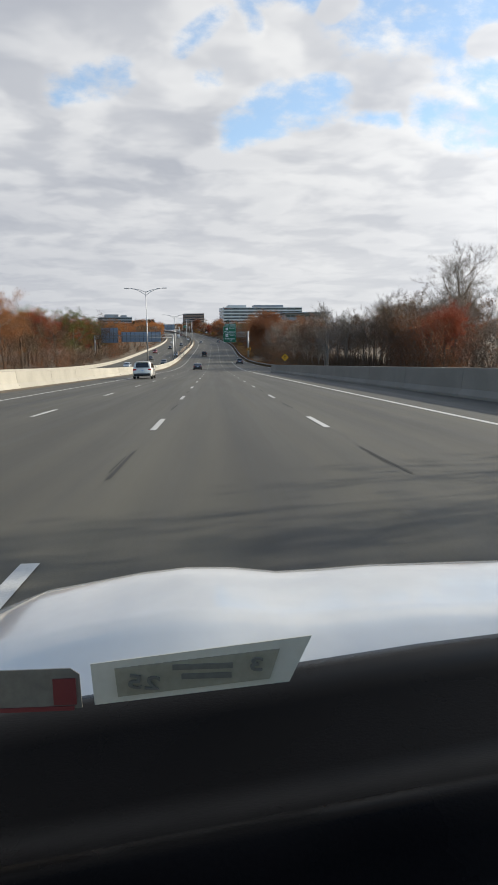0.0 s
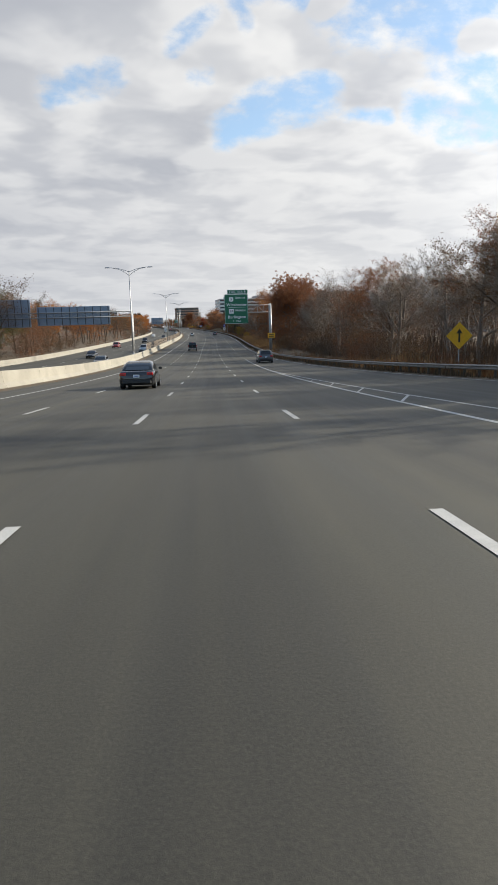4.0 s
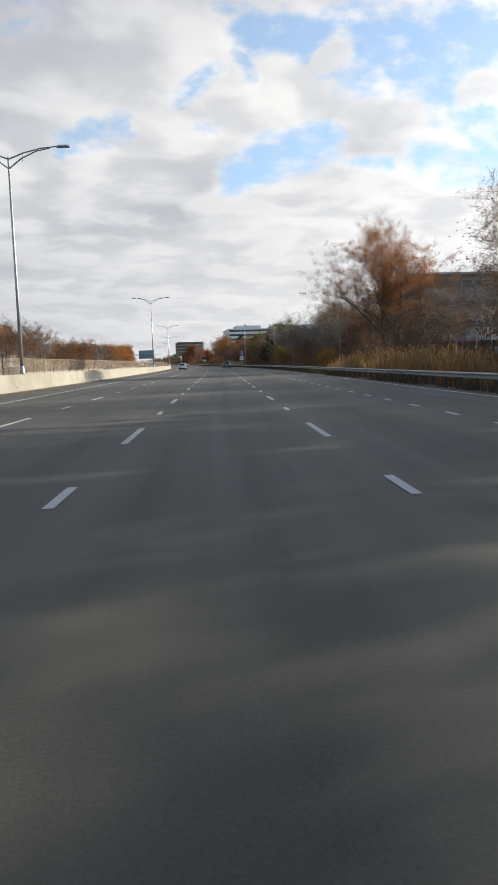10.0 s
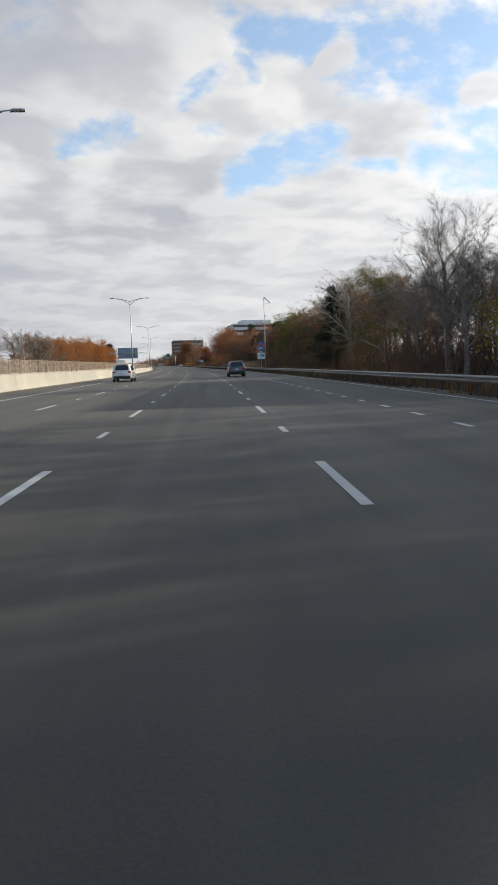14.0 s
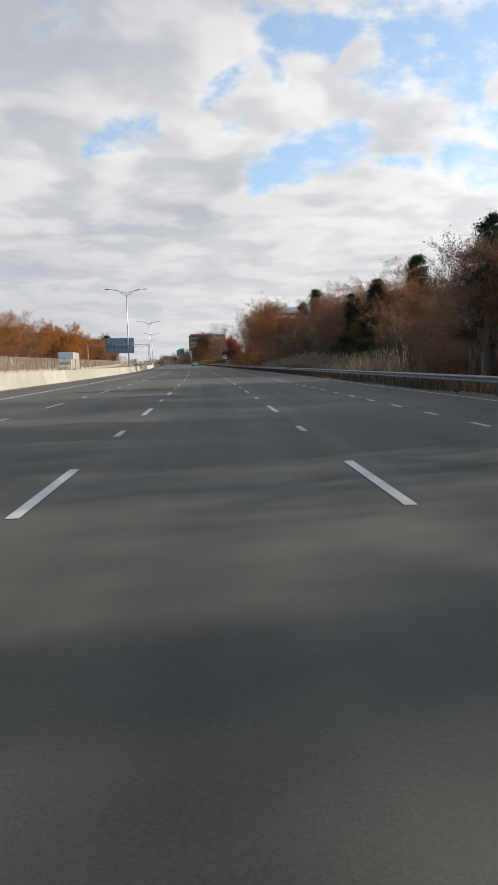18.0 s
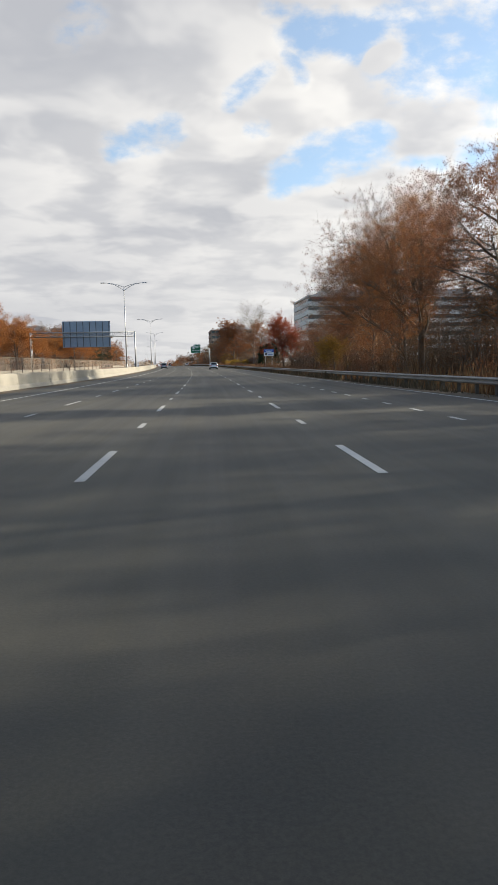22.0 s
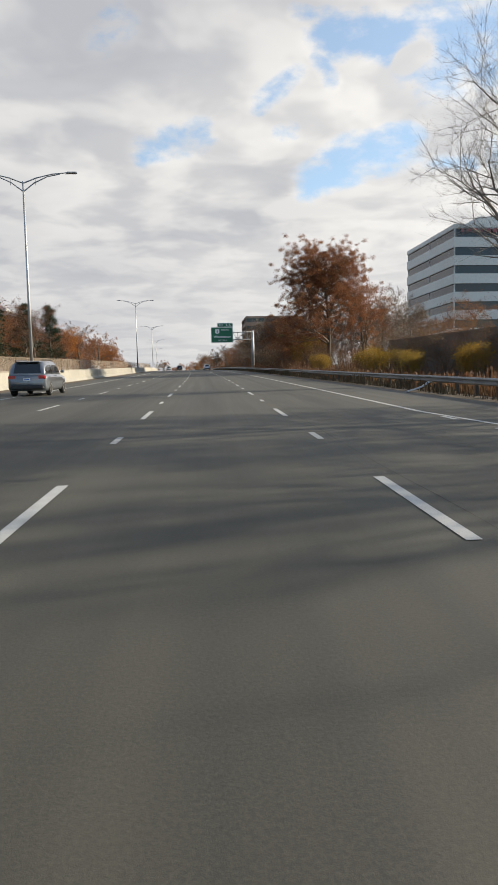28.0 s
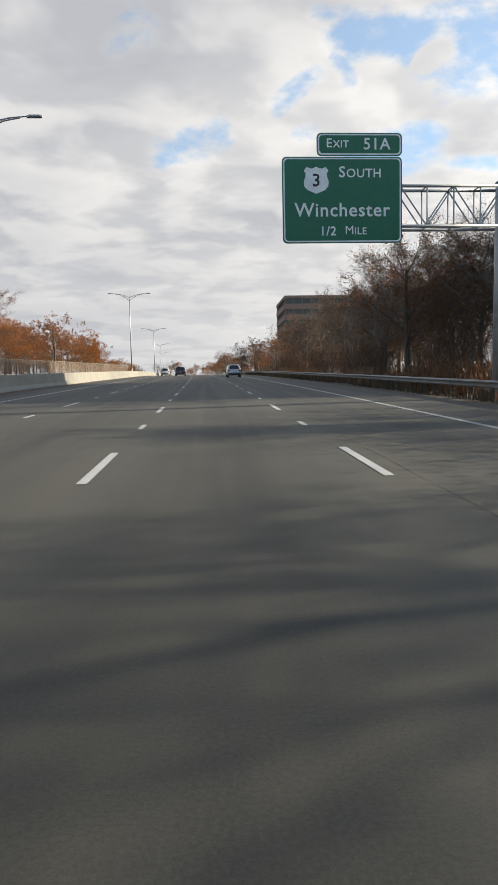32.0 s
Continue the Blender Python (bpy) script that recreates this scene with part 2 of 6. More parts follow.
def asphalt_material(name, dark, light, across):
    """Worn asphalt: wheel tracks along the road, patches, fine stones. across: the road's own cross coordinate is kept in UV x, length in UV y."""
    m, n, p = material(name)
    uv = n.add("ShaderNodeUVMap", uv_map="along").outputs[0]
    sep = n.add("ShaderNodeSeparateXYZ", {0: uv}).outputs
    stones = n.noise(uv, 45.0, 4, 0.8)
    patches = n.noise(n.scaled(uv, 0.5, 0.05, 1), 1.0, 5, 0.6)
    drift = n.noise(n.scaled(uv, 1.6, 0.03, 1), 1.0, 4, 0.6)
    # two wheel tracks a lane, 3.66 m apart
    lane = n.math("MULTIPLY", n.math("ADD", sep[0], 1.83), 2 * math.pi * 2 / 3.66)
    track = n.ramp(n.math("COSINE", lane), -1.0, 1.0, 0.0, 0.16)
    oil = n.math("MULTIPLY", n.ramp(n.math("COSINE", n.math("MULTIPLY", sep[0], 2 * math.pi / 3.66)), 0.55, 1.0), 0.34)
    fac = n.math("ADD", n.math("MULTIPLY", n.ramp(patches, 0.3, 0.7), 0.35), n.math("MULTIPLY", n.ramp(drift, 0.3, 0.7), 0.3))
    fac = n.math("SUBTRACT", n.math("ADD", n.math("ADD", fac, track), n.math("MULTIPLY", n.ramp(stones, 0.3, 0.75), 0.42)), oil, clamp=True)
    col = n.mix(fac, dark, light)
    m.node_tree.links.new(col, p.inputs["Base Color"])
    m.node_tree.links.new(n.ramp(drift, 0.2, 0.8, 0.62, 0.82), p.inputs["Roughness"])
    bp = n.add("ShaderNodeBump", {"Strength": 0.25, "Distance": 0.006, "Height": stones})
    m.node_tree.links.new(bp.outputs[0], p.inputs["Normal"])
    return m


def leaf_material(name, tones, through=0.5):
    """Leaves that differ clump by clump and tree by tree."""
    m, n, p = material(name)
    isle = n.add("ShaderNodeNewGeometry").outputs["Random Per Island"]
    tree = n.add("ShaderNodeObjectInfo").outputs["Random"]
    at = n.noise(n.add("ShaderNodeTexCoord").outputs["Object"], 0.45, 3)
    r = n.math("FRACT", n.math("ADD", n.math("MULTIPLY", isle, 0.55), n.math("ADD", n.math("MULTIPLY", tree, 0.5), n.math("MULTIPLY", at, 0.7))))
    cr = n.add("ShaderNodeValToRGB", {0: r})
    e = cr.color_ramp.elements
    e[0].color, e[1].color = (*tones[0], 1), (*tones[-1], 1)
    for i, c in enumerate(tones[1:-1]):
        e.new((i + 1) / (len(tones) - 1)).color = (*c, 1)
    m.node_tree.links.new(cr.outputs[0], p.inputs["Base Color"])
    p.inputs["Roughness"].default_value, p.inputs["Specular IOR Level"].default_value = 0.7, 0.12
    t = n.add("ShaderNodeBsdfTranslucent", {"Color": cr.outputs[0]})
    mix = n.add("ShaderNodeMixShader", {0: through, 1: p.outputs[0], 2: t.outputs[0]})
    out = [x for x in m.node_tree.nodes if x.type == "OUTPUT_MATERIAL"][0]
    m.node_tree.links.new(mix.outputs[0], out.inputs[0])
    return m


M = {
    "asphalt": asphalt_material("asphalt", (0.019, 0.0181, 0.0140), (0.065, 0.0604, 0.0455), True),
    "shoulder": surface("shoulder asphalt", (0.045, 0.043, 0.040), (0.10, 0.095, 0.085), 0.8, scale=0.4, fine=50, bump=0.3),
    "tar": surface("crack sealer", (0.006, 0.006, 0.006), (0.014, 0.014, 0.013), 0.8, scale=2, fine=30),
    "paint": surface("worn road paint", (0.32, 0.315, 0.30), (0.48, 0.475, 0.455), 0.6, scale=5, fine=60, bump=0.2, rand=0.12),
    "concrete": surface("barrier concrete", (0.20, 0.185, 0.155), (0.31, 0.29, 0.245), 0.85, scale=0.6, fine=25, bump=0.25, rand=0.10),
    # weathered parapet, its base colour taken darker and warmer for the shaded face
    "old_shaded_concrete": surface("parapet concrete", (0.13, 0.122, 0.105), (0.22, 0.205, 0.18), 0.88, scale=0.5, fine=20, bump=0.3, rand=0.06),
    "earth": surface("verge earth and leaf litter", (0.050, 0.036, 0.024), (0.115, 0.08, 0.045), 0.95, scale=0.25, fine=6, bump=0.5),
    "galv": surface("galvanised steel", (0.27, 0.275, 0.28), (0.42, 0.425, 0.43), 0.55, 0.5, scale=4, fine=30, bump=0.05),
    "rail": surface("weathered guard rail", (0.16, 0.155, 0.145), (0.34, 0.33, 0.315), 0.6, 0.5, scale=1.2, fine=25, bump=0.08, rand=0.08),
    "post_wood": surface("weathered timber post", (0.05, 0.042, 0.034), (0.12, 0.10, 0.08), 0.9, scale=4, fine=30, bump=0.3),
    "lamp_post": surface("aluminium lamp post", (0.33, 0.33, 0.33), (0.46, 0.46, 0.46), 0.5, 0.7, scale=2, fine=25, bump=0.03),
    "sign_green": surface("green sign sheeting", (0.004, 0.110, 0.052), (0.006, 0.140, 0.068), 0.35, scale=1.0, fine=10, bump=0.0),
    "sign_white": plain("white sign sheeting", (0.78, 0.79, 0.78), 0.4),
    "sign_black": plain("black sign legend", (0.015, 0.015, 0.016), 0.4),
    "sign_blue": plain("blue sign sheeting", (0.02, 0.10, 0.42), 0.4),
    "sign_red": plain("red sign sheeting", (0.50, 0.02, 0.03), 0.4),
    "sign_yellow": plain("yellow sign sheeting", (0.80, 0.42, 0.02), 0.4),
    # steel of the sign backs' stiffeners, its dark tone standing in for shade
    "steel_shaded": surface("weathered dark steel", (0.05, 0.055, 0.065), (0.10, 0.105, 0.12), 0.6, 0.4, scale=3, fine=25, bump=0.05),
    "sign_back": surface("aluminium sign back", (0.20, 0.25, 0.33), (0.28, 0.33, 0.41), 0.45, 0.5, scale=1.0, fine=12, bump=0.02),
    "bark": surface("bark", (0.055, 0.042, 0.032), (0.14, 0.115, 0.09), 0.95, scale=3, fine=18, bump=0.5, stretch=(1, 1, 0.3)),
    "bark_pale": surface("pale bark", (0.15, 0.122, 0.098), (0.28, 0.24, 0.20), 0.95, scale=3, fine=18, bump=0.4, stretch=(1, 1, 0.3)),
    "leaf_rust": leaf_material("rust oak leaves", [(0.130, 0.064, 0.038), (0.200, 0.084, 0.042), (0.255, 0.112, 0.052), (0.165, 0.074, 0.040)], 0.55),
    "leaf_orange": leaf_material("orange leaves", [(0.285, 0.108, 0.037), (0.35, 0.148, 0.047), (0.23, 0.086, 0.035), (0.31, 0.160, 0.057)], 0.55),
    "leaf_amber": leaf_material("amber leaves", [(0.32, 0.118, 0.030), (0.39, 0.160, 0.040), (0.26, 0.092, 0.028), (0.33, 0.148, 0.045)], 0.3),
    "leaf_red": leaf_material("red maple leaves", [(0.25, 0.050, 0.025), (0.19, 0.034, 0.020), (0.29, 0.082, 0.034)]),
    "leaf_yellow": leaf_material("yellow green leaves", [(0.32, 0.19, 0.035), (0.21, 0.16, 0.035), (0.38, 0.21, 0.03), (0.17, 0.13, 0.03)]),
    "leaf_brown": leaf_material("brown withered leaves", [(0.08, 0.046, 0.026), (0.118, 0.068, 0.035), (0.15, 0.080, 0.036), (0.085, 0.06, 0.034)]),
    "leaf_green": leaf_material("dull green leaves", [(0.05, 0.075, 0.018), (0.08, 0.10, 0.022), (0.11, 0.11, 0.025)]),
    "needles": leaf_material("pine needles", [(0.012, 0.024, 0.013), (0.020, 0.035, 0.018), (0.028, 0.044, 0.022)], 0.15),
    "dry_grass": leaf_material("dry verge grass", [(0.19, 0.12, 0.06), (0.25, 0.16, 0.085), (0.13, 0.08, 0.042), (0.17, 0.075, 0.036)], 0.4),
    "brush": leaf_material("bare brush twigs", [(0.09, 0.06, 0.04), (0.13, 0.085, 0.055), (0.07, 0.05, 0.035)], 0.1),
    "facade_white": surface("pale office facade", (0.55, 0.55, 0.53), (0.66, 0.66, 0.64), 0.7, scale=0.1, fine=2, bump=0.05),
    "facade_brick": surface("brown brick facade", (0.22, 0.145, 0.11), (0.30, 0.20, 0.155), 0.85, scale=0.2, fine=6, bump=0.1),
    "wall_brown": surface("dark brown wall", (0.075, 0.054, 0.043), (0.13, 0.095, 0.075), 0.9, scale=0.4, fine=6, bump=0.2),
    "reed": leaf_material("dry reeds", [(0.27, 0.21, 0.14), (0.36, 0.29, 0.20), (0.19, 0.14, 0.09)], 0.35),
    "facade_grey": surface("grey facade", (0.26, 0.27, 0.28), (0.36, 0.37, 0.38), 0.7, scale=0.2, fine=4, bump=0.05),
    "window": plain("dark window glass", (0.03, 0.04, 0.05), 0.06, 0.0),
    "fence": surface("weathered fence mesh", (0.13, 0.10, 0.075), (0.23, 0.18, 0.135), 0.9, scale=1, fine=20, bump=0.2, rand=0.1),
    "rubber": plain("tyre rubber", (0.018, 0.018, 0.018), 0.75),
    "rim": plain("alloy wheel", (0.55, 0.56, 0.57), 0.28, 0.9),
    "chrome": plain("chrome", (0.75, 0.76, 0.78), 0.12, 1.0),
    "trim": plain("black plastic trim", (0.022, 0.022, 0.023), 0.55),
    "car_glass": plain("tinted car glass", (0.012, 0.014, 0.016), 0.04, 0.0, 0.5),
    "tail_red": plain("red lamp lens", (0.42, 0.008, 0.010), 0.12, 0.0, 0.6),
    "lens_clear": plain("clear lamp lens", (0.7, 0.72, 0.74), 0.1, 0.0, 0.6),
    "paint_black": plain("black car paint", (0.010, 0.011, 0.014), 0.22, 0.1, 1.0),
    "paint_white": plain("white car paint", (0.61, 0.595, 0.56), 0.25, 0.0, 1.0),
    "paint_silver": plain("silver car paint", (0.42, 0.44, 0.46), 0.3, 0.6, 1.0),
    "paint_slate": plain("slate grey car paint", (0.15, 0.16, 0.18), 0.28, 0.5, 1.0),
    "paint_red": plain("dark red car paint", (0.22, 0.02, 0.02), 0.28, 0.2, 1.0),
    "paint_grey": plain("grey car paint", (0.09, 0.095, 0.10), 0.28, 0.4, 1.0),
}

# ---- helpers for building ----
_s = np.arange(-400, 2600, 1.0)


def _smooth(keys, n):
    a = np.interp(_s, [k[0] for k in keys], [k[1] for k in keys])
    return np.convolve(np.pad(a, (n // 2, n - 1 - n // 2), "edge"), np.ones(n) / n, "valid")


_h = np.radians(_smooth(HEADING, 41))
_x, _y, _z = np.cumsum(-np.sin(_h)), np.cumsum(np.cos(_h)), np.cumsum(np.tan(np.radians(_smooth(GRADE, 31))))
_x, _y, _z = _x - _x[400], _y - _y[400], _z - _z[400]


def at(s, x, z=0.0):
    """The place s metres along our lane, x metres to its right, z over the road."""
    h = np.interp(s, _s, _h)
    return Vector((np.interp(s, _s, _x) + x * math.cos(h), np.interp(s, _s, _y) + x * math.sin(h), np.interp(s, _s, _z) + z))


def stand(s, x, z=0.0, turn=0.0, scale=1.0, slope=False):
    """The pose of a thing at that place, turned with the road (and by turn degrees)."""
    h = float(np.interp(s, _s, _h)) + radians(turn)
    tilt = math.atan(float(np.interp(s + 2, _s, _z) - np.interp(s - 2, _s, _z)) / 4) if slope else 0.0
    return Matrix.LocRotScale(at(s, x, z), Euler((tilt, 0, h)), (scale,) * 3)


def mesh_of(name, verts, faces, mats=(), smooth=False):
    me = bpy.data.meshes.new(name)
    me.from_pydata([tuple(v) for v in verts], [], faces)
    for m in mats:
        me.materials.append(M[m])
    if smooth:
        me.shade_smooth()
    return me


def from_bm(name, bm, mat, smooth=False):
    me = bpy.data.meshes.new(name)
    bm.to_mesh(me)
    bm.free()
    me.materials.append(M[mat])
    if smooth:
        me.shade_smooth()
    return me


def part(name, data, parent, m=None, label=""):
    """A mesh as a child of a thing or of a part."""
    ob = new(name, data)
    ob.parent = parent
    if m is not None:
        ob.matrix_basis = m
    if label:
        ob["label"] = label
    return ob


def thing(name, m, label, category, group="", kind="", data=None):
    ob = new(name, data)
    ob.matrix_basis = m
    if data is None:
        ob.empty_display_size = 0.2
    return tagged(ob, label, category, group, kind)


class Geo:
    """Gathers vertices and faces of one mesh."""

    def __init__(self):
        self.v, self.f = [], []

    def box(self, x0, x1, y0, y1, z0, z1, bevel=0.0):
        b = min(bevel, (x1 - x0) / 2.2, (y1 - y0) / 2.2, (z1 - z0) / 2.2)
        if b <= 0:
            n = len(self.v)
            self.v += [(x, y, z) for z in (z0, z1) for y in (y0, y1) for x in (x0, x1)]
            self.f += [[n + i for i in q] for q in ((0, 2, 3, 1), (4, 5, 7, 6), (0, 1, 5, 4), (2, 6, 7, 3), (0, 4, 6, 2), (1, 3, 7, 5))]
            return self
        rings = [(z0, b), (z0 + b, 0), (z1 - b, 0), (z1, b)]
        loops = []
        for z, i in rings:
            xs0, xs1, ys0, ys1 = x0 + i, x1 - i, y0 + i, y1 - i
            c = b - i * 0.5
            loops.append([(xs0 + c, ys0, z), (xs1 - c, ys0, z), (xs1, ys0 + c, z), (xs1, ys1 - c, z), (xs1 - c, ys1, z), (xs0 + c, ys1, z), (xs0, ys1 - c, z), (xs0, ys0 + c, z)])
        return self.loft(loops)

    def loft(self, loops, caps=True, closed=True):
        n, k = len(self.v), len(loops[0])
        for lp in loops:
            self.v += [tuple(p) for p in lp]
        for i in range(len(loops) - 1):
            for j in range(k if closed else k - 1):
                a, b = n + i * k + j, n + i * k + (j + 1) % k
                self.f.append([a, b, b + k, a + k])
        if caps:
            self.f.append([n + j for j in reversed(range(k))])
            self.f.append([n + (len(loops) - 1) * k + j for j in range(k)])
        return self

    def tube(self, pts, radii, n=6, caps=True):
        pts = [Vector(p) for p in pts]
        loops, side = [], None
        for i, p in enumerate(pts):
            d = (pts[min(i + 1, len(pts) - 1)] - pts[max(i - 1, 0)]).normalized()
            ref = Vector((0, 0, 1)) if abs(d.z) < 0.9 else Vector((0, 1, 0))
            u = d.cross(ref).normalized() if side is None else (side - d * side.dot(d)).normalized()
            side = u
            w = d.cross(u)
            r = radii[i] if hasattr(radii, "__len__") else radii
            loops.append([p + (u * math.cos(2 * math.pi * j / n) + w * math.sin(2 * math.pi * j / n)) * r for j in range(n)])
        return self.loft(loops, caps)

    def quad(self, a, b, c, d):
        n = len(self.v)
        self.v += [tuple(a), tuple(b), tuple(c), tuple(d)]
        self.f.append([n, n + 1, n + 2, n + 3])
        return self

    def plate(self, outline, y0, y1):
        """An outline in x and z, given thickness along y."""
        return self.loft([[(x, y0, z) for x, z in outline], [(x, y1, z) for x, z in outline]])

    def mesh(self, name, mat, smooth=False):
        return mesh_of(name, self.v, self.f, [mat], smooth)


def sweep(profile, s0, s1, step=4.0, closed=False, shift=lambda s: 0.0):
    """A cross-section of (x, z) drawn along the road."""
    g = Geo()
    n = max(1, int(round((s1 - s0) / step)))
    loops = []
    for i in range(n + 1):
        s = s0 + (s1 - s0) * i / n
        loops.append([at(s, x + shift(s), z) for x, z in profile])
    g.loft(loops, caps=closed, closed=closed)
    return g


def word(text, size, mat, name="legend"):
    """Letters as a mesh, standing in the x-z plane and facing -y, centred."""
    cu = bpy.data.curves.new("letters", "FONT")
    cu.body, cu.size, cu.align_x, cu.align_y, cu.extrude, cu.resolution_u = text, size, "CENTER", "CENTER", 0.004, 3
    cu.space_character = 1.08
    cu.offset = 0.0 if "M" in text else size * 0.012
    ob = bpy.data.objects.new("letters", cu)
    me = bpy.data.meshes.new_from_object(ob)
    bpy.data.objects.remove(ob)
    me.name = name
    me.transform(Matrix.Rotation(radians(90), 4, "X"))
    me.materials.clear()
    me.materials.append(M[mat])
    return me


# ---- the ground and the highway ----
def right_edge(s):
    return float(np.interp(s, [-400, 106, 110, 165, 215, 260, 700, 760, 830, 2600], [8.9, 8.9, 15.5, 13.2, 10.4, 9.75, 9.75, 9.4, 8.9, 8.9]))


def build_ground():
    xs = [-1500, -500, -160, -80, -50, -38, -34, -12, 0, 8, 9.5, 12, 14, 18, 26, 45, 90, 200, 500, 1500]
    v, f = [], []
    ss = list(range(-400, 0, 20)) + list(range(0, 1200, 10)) + list(range(1200, 2600, 50))
    for s in ss:
        for x in xs:
            z = -0.12
            if x > 9.6:
                drop = float(np.interp(s, [-400, 90, 125, 2600], [-4.5, -4.5, 0, 0]))
                edge = 5.6 if 106 < s < 165 else 0
                z += float(np.interp(x - edge, [9.6, 12, 18, 45, 200, 1500], [0, -0.15, 0.3, 1.2, 4, 10])) + drop * float(np.interp(x, [9.6, 14], [0, 1]))
                z += 0.25 * noise.noise(Vector((x * 0.2, s * 0.07, 3.3)))
            if x < -33:
                z += float(np.interp(-x, [33, 38, 80, 500, 1500], [0, 0.4, 2.0, 6, 10])) + 0.3 * noise.noise(Vector((x * 0.15, s * 0.05, 7.1)))
            v.append(at(s, x, z))
    k = len(xs)
    for i in range(len(ss) - 1):
        for j in range(k - 1):
            a = i * k + j
            f.append([a, a + 1, a + k + 1, a + k])
    thing("ground", Matrix(), "brown leaf-littered verge and ground beside the highway", "ground", kind="structure", data=mesh_of("ground", v, f, ["earth"], True))


def road_sheet(name, x0, x1, s0, s1, z, mat, label, cuts=12, edge=None):
    v, f, uv = [], [], []
    ss = np.arange(s0, s1 + 0.1, 5.0)
    for s in ss:
        hi = edge(s) if edge else x1
        for j in range(cuts + 1):
            x = x0 + (hi - x0) * j / cuts
            v.append(at(s, x, z))
            uv.append((x, s))
    k = cuts + 1
    for i in range(len(ss) - 1):
        for j in range(cuts):
            a = i * k + j
            f.append([a, a + 1, a + k + 1, a + k])
    me = mesh_of(name, v, f, [mat], True)
    lay = me.uv_layers.new(name="along")
    for lp in me.loops:
        lay.data[lp.index].uv = uv[lp.vertex_index]
    return thing(name, Matrix(), label, "road", kind="structure", data=me)


build_ground()
road = road_sheet("road", -12.45, 8.9, -300, 1900, 0.0, "asphalt", "worn grey asphalt highway with darker wheel tracks", edge=right_edge)
road_across = road_sheet("road_opposite", -31.5, -13.35, -300, 1900, 0.0, "asphalt", "grey asphalt carriageway beyond the median barrier")


def line_mesh(s0, s1, x, width=0.13, z=0.006, shift=lambda s: 0.0):
    return sweep([(x - width / 2, z), (x + width / 2, z)], s0, s1, 5.0, False, shift)


def build_lines():
    marks = thing("road_markings", Matrix(), "worn white lane lines painted on the asphalt", "road marking", kind="structure")
    part("edge_line", line_mesh(-250, 1700, -9.15).mesh("edge_line", "paint"), marks)
    part("edge_line", line_mesh(-250, 213, 5.49, 0.16).mesh("edge_line", "paint"), marks)
    part("edge_line", line_mesh(770, 1700, 5.49, 0.16).mesh("edge_line", "paint"), marks)
    part("edge_line", line_mesh(112, 770, 0, 0.13, 0.006, lambda s: right_edge(s) - 0.75 if s < 735 else right_edge(s) - 0.75 - (s - 735) * 0.088).mesh("edge_line", "paint"), marks)
    part("gore_line", line_mesh(112, 168, 0, 0.13, 0.006, lambda s: 5.6 + (168 - s) * 0.03).mesh("gore_line", "paint"), marks)
    for y in (128, 134, 140, 146):
        g = Geo()
        a, b = at(y, 5.6, 0.006), at(y + 3.0, 5.6 + (165 - y) * 0.03, 0.006)
        d = at(y + 0.3, 5.6, 0.006) - a
        g.quad(a, a + d, b + d, b)
        part("gore_bar", g.mesh("gore_bar", "paint"), marks)
    jitter = random.Random(4)
    long_dash = Geo().quad((-0.065, 0, 0), (0.065, 0, 0), (0.065, 2.85, 0), (-0.065, 2.85, 0)).mesh("dash", "paint")
    short_dash = Geo().quad((-0.06, 0, 0), (0.06, 0, 0), (0.06, 1.15, 0), (-0.06, 1.15, 0)).mesh("short_dash", "paint")
    slot = Geo().quad((-0.02, -0.5, 0), (0.03, -0.4, 0), (0.02, 2.3, 0), (-0.02, 2.1, 0)).quad((-0.07, 0.2, 0), (-0.055, 0.0, 0), (-0.05, 1.5, 0), (-0.06, 1.6, 0)).mesh("slot", "tar")
    for x, phase in ((-5.49, 4.4), (-1.83, 0.0), (1.83, 0.0)):
        s = 13.8 - 12.19 * 3 + phase
        while s < 1150:
            part("dash", long_dash, marks, stand(s, x, 0.007, 0, 1, True))
            m = s + 6.85
            if x > -5 or m > 205:
                if m < 40:
                    part("slot", slot, marks, stand(m - 0.2, x, 0.006, jitter.uniform(-2, 2), 1, True))
                elif m > 205 and not (675 < m < 700 or (x > 0 and 650 < m < 705) or (-3 < x < 0 and 648 < m < 662)):
                    part("short_dash", short_dash, marks, stand(m, x, 0.007, 0, 1, True))
            s += 12.19
    s = 255.0
    mini = Geo().quad((-0.07, 0, 0), (0.07, 0, 0), (0.07, 0.95, 0), (-0.07, 0.95, 0)).mesh("short_dash", "paint")
    while s < 772:
        part("short_dash", mini, marks, stand(s, 5.49, 0.007, 0, 1, True))
        s += 3.05
    far = Geo()
    for x in (-17.3, -20.9, -24.6):
        s = -60.0
        while s < 1100:
            a, b = at(s, x, 0.007), at(s + 3, x, 0.007)
            far.quad(a - Vector((0.07, 0, 0)), a + Vector((0.07, 0, 0)), b + Vector((0.07, 0, 0)), b - Vector((0.07, 0, 0)))
            s += 12.19
    ob = part("far_dashes", far.mesh("far_dashes", "paint"), marks)
    ob["kind"] = "stuff"


build_lines()


